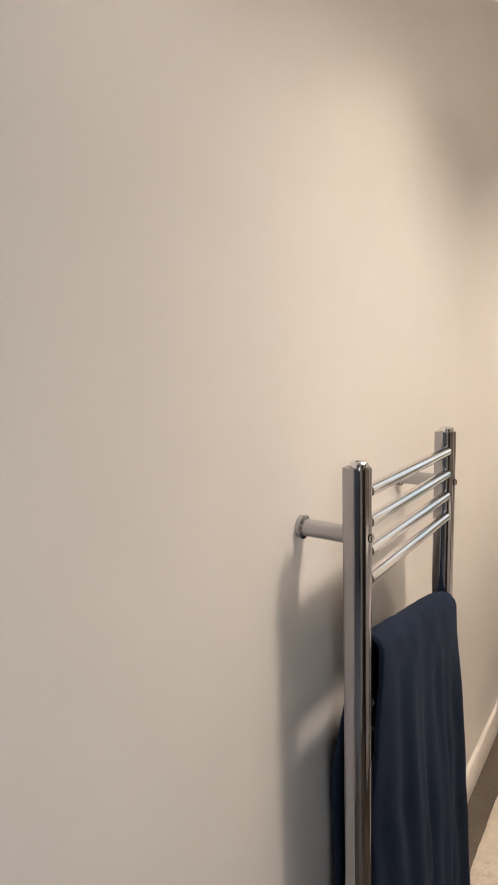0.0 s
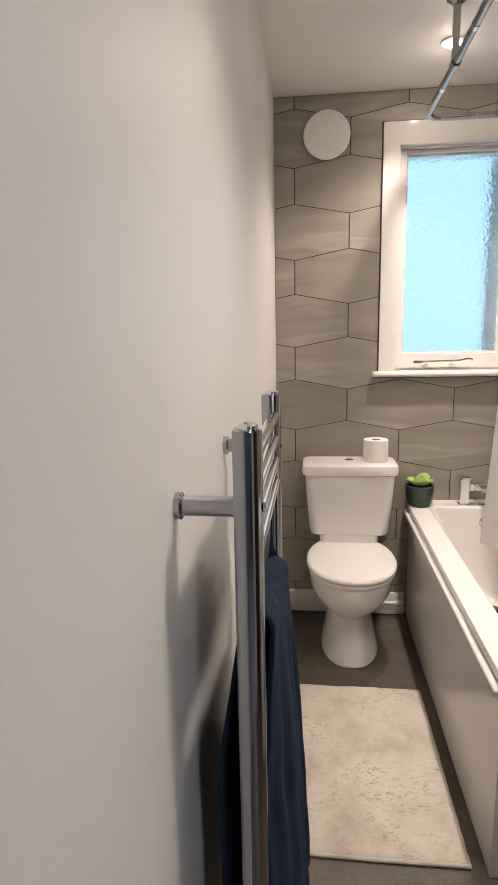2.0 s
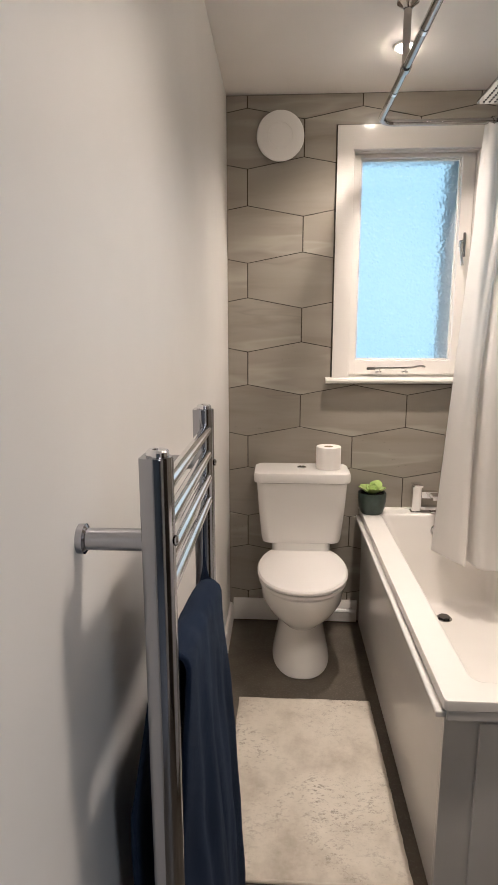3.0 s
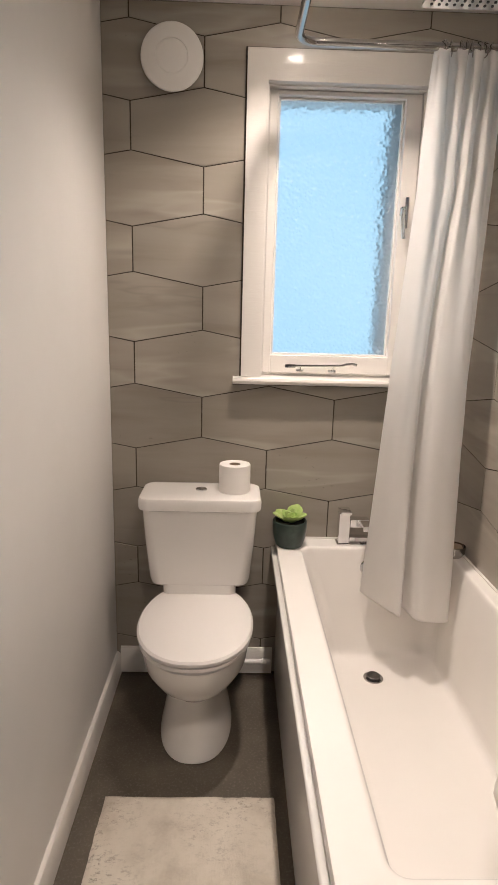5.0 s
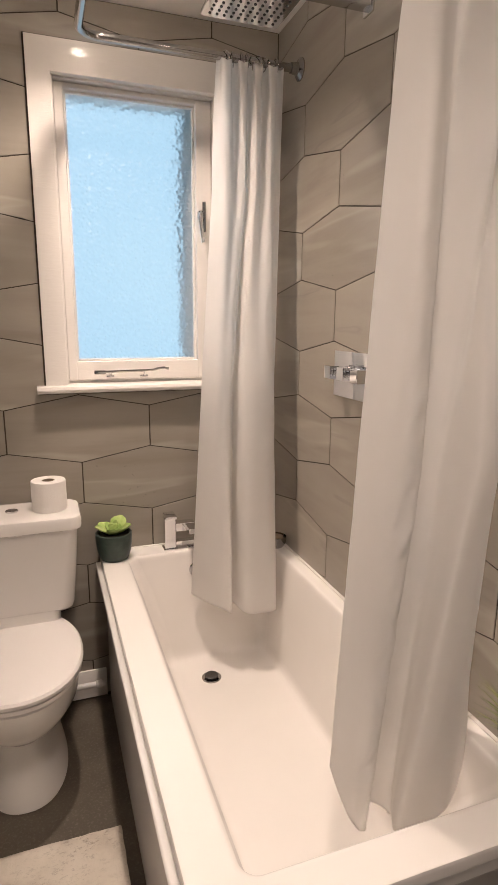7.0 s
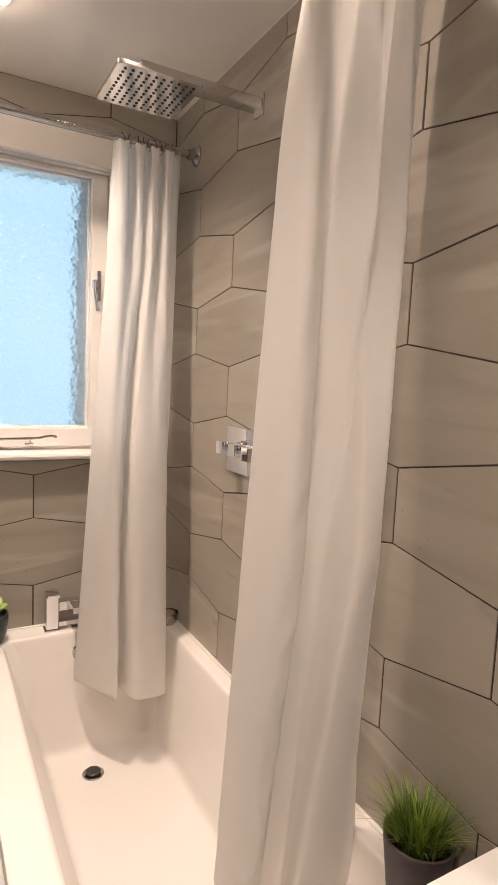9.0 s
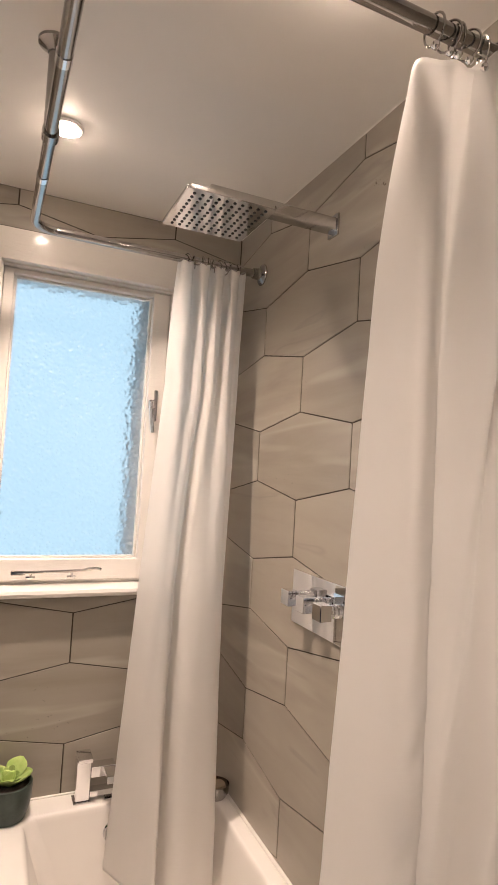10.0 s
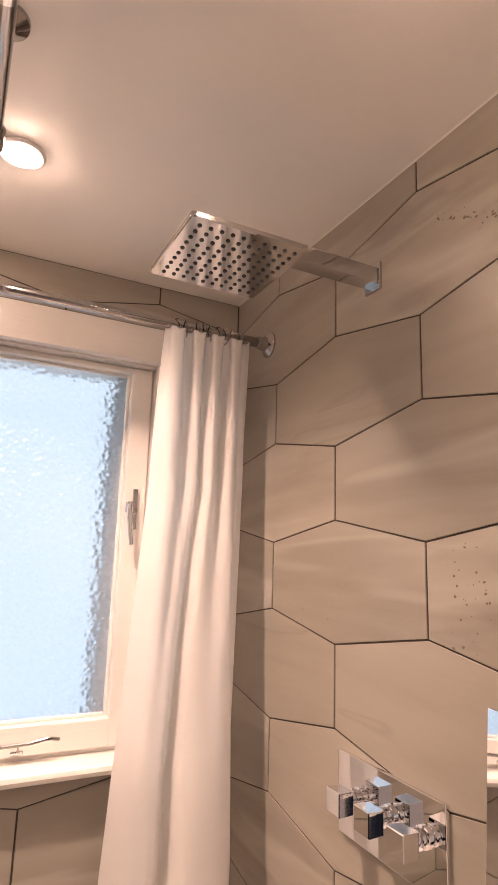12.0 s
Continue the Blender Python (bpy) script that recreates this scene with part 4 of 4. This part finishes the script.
def towel():
    e = empty("bath_towel", 0.11, -1.83, 0.95)
    tagged(e, "dark navy terry towel hung over the rail", "towel")
    # one sheet: up the back, over a bar, and down the front, with loose folds
    rnd = random.Random(7)
    ph = [rnd.uniform(0, 6.28) for _ in range(6)]
    ns, ny = 130, 70
    bm = bmesh.new()
    grid = []
    for j in range(ny + 1):
        u = j / ny
        row = []
        top = 0.952 + 0.085 * u ** 0.8 + 0.006 * math.sin(3 * u + ph[0])
        front_hem, back_hem = 0.245 + 0.02 * u, 0.33
        half = 0.021
        front, rear = top - front_hem, top - back_hem
        total = rear + math.pi * half + front
        for i in range(ns + 1):
            s = total * i / ns
            if s < rear:
                d = rear - s
                x, z = 0.104 - half - 0.040 * min(1, d / 0.22), top - half - d
                side = -1
            elif s < rear + math.pi * half:
                a = (s - rear) / half
                x, z, d, side = 0.104 - half * math.cos(a), top - half + half * math.sin(a), 0, 0
            else:
                d = s - rear - math.pi * half
                x, z, side = 0.104 + half + 0.036 * min(1, d / 0.65), top - half - d, 1
            k = 2 * math.pi * 3.1 * u + ph[1] + 0.5 * d
            fold = min(1.0, d / 0.3)
            x += side * fold * (0.007 * math.sin(k) + 0.003 * math.sin(2.3 * k + ph[2])) + 0.004 * noise.noise(Vector((u * 9, d * 8, 1.0 + side)))
            tuck = max(0.0, (u - 0.78) / 0.22) ** 2
            x -= side * tuck * (0.046 if side == 1 else 0.012) * fold
            x = max(x, 0.012)
            y = -1.632 - 0.383 * u + 0.006 * noise.noise(Vector((d * 6, u * 3, 5.0)))
            row.append(bm.verts.new((x, y, z)))
        grid.append(row)
    for a, b in zip(grid, grid[1:]):
        for i in range(ns):
            bm.faces.new((a[i], a[i + 1], b[i + 1], b[i]))
    c = part("cloth", at(e, bm), towel_mat, e)
    sol = c.modifiers.new("thickness", "SOLIDIFY")
    sol.thickness, sol.offset = 0.007, 0


towel()


# ---- floor mat ----
def bath_mat():
    e = empty("bath_mat", 0.345, -1.01, 0.0)
    tagged(e, "beige distressed woven bath mat on the floor", "mat")
    x0, x1, y0, y1 = 0.088, 0.602, -1.408, -0.625
    bm = bmesh.new()
    nx, ny = 60, 90
    g = []
    for j in range(ny + 1):
        row = []
        for i in range(nx + 1):
            x, y = x0 + (x1 - x0) * i / nx, y0 + (y1 - y0) * j / ny
            edge = min(i, nx - i, j, ny - j)
            z = (0.0015, 0.008, 0.0105)[min(edge, 2)] + 0.0018 * noise.noise(Vector((x * 18, y * 18, 0)))
            if edge == 0:
                x += 0.002 * noise.noise(Vector((x * 30, y * 30, 7)))
                y += 0.002 * noise.noise(Vector((x * 30, y * 30, 3)))
            row.append(bm.verts.new((x, y, max(z, 0.001))))
        g.append(row)
    for a, b in zip(g, g[1:]):
        for i in range(nx):
            bm.faces.new((a[i], a[i + 1], b[i + 1], b[i]))
    part("woven_top", at(e, bm), mat_cloth, e)
    part("hem", at(e, tube([(x0 + 0.002, y0 + 0.003, 0.006), ((x0 + x1) / 2, y0 + 0.0, 0.006), (x1 - 0.002, y0 + 0.003, 0.006)], 0.0055, 10)), mat_cloth, e)


bath_mat()


# ---- by the foot of the bath ----
def vanity():
    e = empty("vanity_unit", 1.17, -1.85, 0)
    tagged(e, "white lacquered vanity unit with a flat top", "vanity unit")
    part("carcass", at(e, box(1.0265, 1.308, -2.138, -1.5835, 0.08, 0.8445, 0.002)), unit_white, e)
    part("top", at(e, box(1.025, 1.308, -2.14, -1.582, 0.845, 0.85, 0.0015, 2)), unit_white, e)
    part("plinth", at(e, box(1.08, 1.306, -2.1, -1.62, 0.0, 0.08)), unit_white, e)
    d = part("door", at(e, box(1.012, 1.026, -2.13, -1.70, 0.09, 0.70, 0.003)), unit_white, e)
    part("handle", at(e, tube([(1.012, -1.75, 0.52), (0.995, -1.75, 0.52), (0.995, -1.75, 0.64), (1.012, -1.75, 0.64)], 0.005, 10)), chrome, d)


vanity()


def grass_pot():
    e = empty("grass_plant", 1.238, -1.425, RIM)
    tagged(e, "tufted green grass plant in a dark plastic pot", "plant")
    part("pot", lathe([(0.043, 0.0), (0.045, 0.002), (0.059, 0.122), (0.0605, 0.137), (0.062, 0.142), (0.060, 0.145), (0.057, 0.141), (0.055, 0.122)], n=36), dark_pot, e, "dark purplish plastic pot")
    part("soil", lathe([(0.0555, 0.117), (0.0555, 0.123), (0.0, 0.125)], n=24), soil, e)
    rnd = random.Random(9)
    bm = bmesh.new()
    for k in range(520):
        a, rr = rnd.uniform(0, 6.283), 0.04 * math.sqrt(rnd.random())
        bx, by = rr * math.cos(a), rr * math.sin(a)
        h = rnd.uniform(0.045, 0.095)
        lean = rnd.uniform(0.05, 0.75) * (0.5 + rr / 0.04)
        da = a + rnd.uniform(-0.7, 0.7)
        w = rnd.uniform(0.0014, 0.0026)
        px, py = -math.sin(da) * w, math.cos(da) * w
        last = None
        for i in range(5):
            s = i / 4
            ox, oy = bx + math.cos(da) * lean * h * s * s, by + math.sin(da) * lean * h * s * s
            z = 0.122 + h * s * (1 - 0.18 * lean * s)
            ox = min(ox, 0.066)
            f = 1 - s * 0.92
            pair = (bm.verts.new((ox + px * f, oy + py * f, z)), bm.verts.new((ox - px * f, oy - py * f, z)))
            if last:
                bm.faces.new((last[0], last[1], pair[1], pair[0]))
            last = pair
    part("grass", bm, grass_green, e, "green and yellow grass blades")


grass_pot()


# ---- wall tiles, each a piece of its own ----
def clip(poly, axis, value, keep_less):
    out = []
    for i, p in enumerate(poly):
        q = poly[(i + 1) % len(poly)]
        ip, iq = (p[axis] <= value) == keep_less, (q[axis] <= value) == keep_less
        if ip:
            out.append(p)
        if ip != iq:
            t = (value - p[axis]) / (q[axis] - p[axis])
            out.append(tuple(a + (b - a) * t for a, b in zip(p, q)))
    return out


def clip_box(poly, u0, u1, v0, v1):
    for axis, value, less in ((0, u0, False), (0, u1, True), (1, v0, False), (1, v1, True)):
        poly = clip(poly, axis, value, less) if poly else poly
    return poly


def hexagon(cu, cv, wide, row, gap=0.0022):
    w, e, s = wide / 2 - gap, TILE_EDGE / 2 - gap * 0.3, row - TILE_EDGE / 2 - TILE_EDGE / 2
    top = TILE_EDGE / 2 + s - gap * 1.05
    return [(cu - w, cv - e), (cu, cv - top), (cu + w, cv - e), (cu + w, cv + e), (cu, cv + top), (cu - w, cv + e)]


def lay_tiles(wall, frame_of, u_lo, u_hi, v_lo, v_hi, u_start, wide, row, v_start, hole=None):
    """Tiles with their own edges; u runs along the wall and v up. frame_of gives a piece's pose at (u, v)."""
    rnd = random.Random(21)
    for j in range(-7, 9):
        cv = v_start + row * j
        for i in range(-8, 9):
            cu = u_start + wide * (i + (0.5 if j % 2 else 0))
            full = hexagon(cu, cv, wide, row)
            areas = [(u_lo, u_hi, v_lo, v_hi)]
            if hole:
                a, b, c, d = hole
                areas = [(u_lo, a, v_lo, v_hi), (b, u_hi, v_lo, v_hi), (a, b, v_lo, c), (a, b, d, v_hi)]
            bm = bmesh.new()
            for area in areas:
                poly = clip_box(full, *area)
                if len(poly) < 3:
                    continue
                size = abs(sum(p[0] * q[1] - q[0] * p[1] for p, q in zip(poly, poly[1:] + poly[:1]))) / 2
                if size < 2e-5:
                    continue
                mid = (sum(p[0] for p in poly) / len(poly), sum(p[1] for p in poly) / len(poly))
                back_ring = [bm.verts.new((p[0] - cu, p[1] - cv, -0.0035)) for p in poly]
                low = [bm.verts.new((p[0] - cu, p[1] - cv, -0.0007)) for p in poly]
                front = []
                for p in poly:
                    dx, dy = mid[0] - p[0], mid[1] - p[1]
                    d = math.hypot(dx, dy) or 1
                    on_cut = hole and any(abs(p[0] - h) < 1e-5 for h in hole[:2])
                    k = 0 if on_cut else 0.0009 / d
                    front.append(bm.verts.new((p[0] + dx * k - cu, p[1] + dy * k - cv, 0.0)))
                n = len(poly)
                bm.faces.new(front)
                for k in range(n):
                    bm.faces.new((low[k], low[(k + 1) % n], front[(k + 1) % n], front[k]))
                    bm.faces.new((back_ring[k], back_ring[(k + 1) % n], low[(k + 1) % n], low[k]))
            if not bm.faces:
                bm.free()
                continue
            t = part("tile", bm, tile_mat, wall, smooth=False)
            t.matrix_basis = frame_of(cu, cv, rnd.uniform(-0.0003, 0.0003))


# local x along the wall, local y up, local z out into the room
far_axes = Matrix(((1, 0, 0, 0), (0, 0, -1, 0), (0, 1, 0, 0), (0, 0, 0, 1)))
right_axes = Matrix(((0, 0, -1, 0), (-1, 0, 0, 0), (0, 1, 0, 0), (0, 0, 0, 1)))
lay_tiles(WALL_FAR, lambda u, v, d: Matrix.Translation((u, d, v)) @ far_axes, 0.0005, ROOM_X - 0.002, 0.012, CEIL - 0.002, 0.58, 0.49, 0.1965, 1.067, (WX0, WX1, WZ0, WZ1))
lay_tiles(WALL_RIGHT, lambda u, v, d: Matrix.Translation((ROOM_X + d, -u, v)) @ right_axes, 0.0025, 2.3, 0.002, CEIL - 0.002, 0.737, 0.498, 0.1938, 1.0735)


# ---- specks of mould on the shower wall ----
def mould(y0, y1, z0, z1, count, seed, big):
    rnd = random.Random(seed)
    bm = bmesh.new()
    for _ in range(count):
        cy = rnd.uniform(y0, y1)
        cz = rnd.uniform(z0, z1) if z1 > z0 else z1 + (z0 - z1) * (cy - y0) / (y1 - y0) + rnd.gauss(0, 0.006)
        r = big * rnd.uniform(0.35, 1.0) ** 2
        top = bm.verts.new((ROOM_X - 0.0012, cy, cz))
        ring = []
        for k in range(7):
            a, q = 2 * math.pi * k / 7, r * rnd.uniform(0.6, 1.25)
            ring.append(bm.verts.new((ROOM_X - 0.0004, cy + q * 1.3 * math.cos(a), cz + q * math.sin(a))))
        for k in range(7):
            bm.faces.new((top, ring[k], ring[(k + 1) % 7]))
    part("mould_speck", bm, mould_mat, WALL_RIGHT, "dark mould specks on the tiles")


mould_mat = Mat("mould", (0.17, 0.142, 0.116), 0.9).m
mould(-0.95, -0.78, 2.276, 2.195, 50, 5, 0.0030)
mould(-0.93, -0.77, 1.57, 1.73, 60, 8, 0.0024)
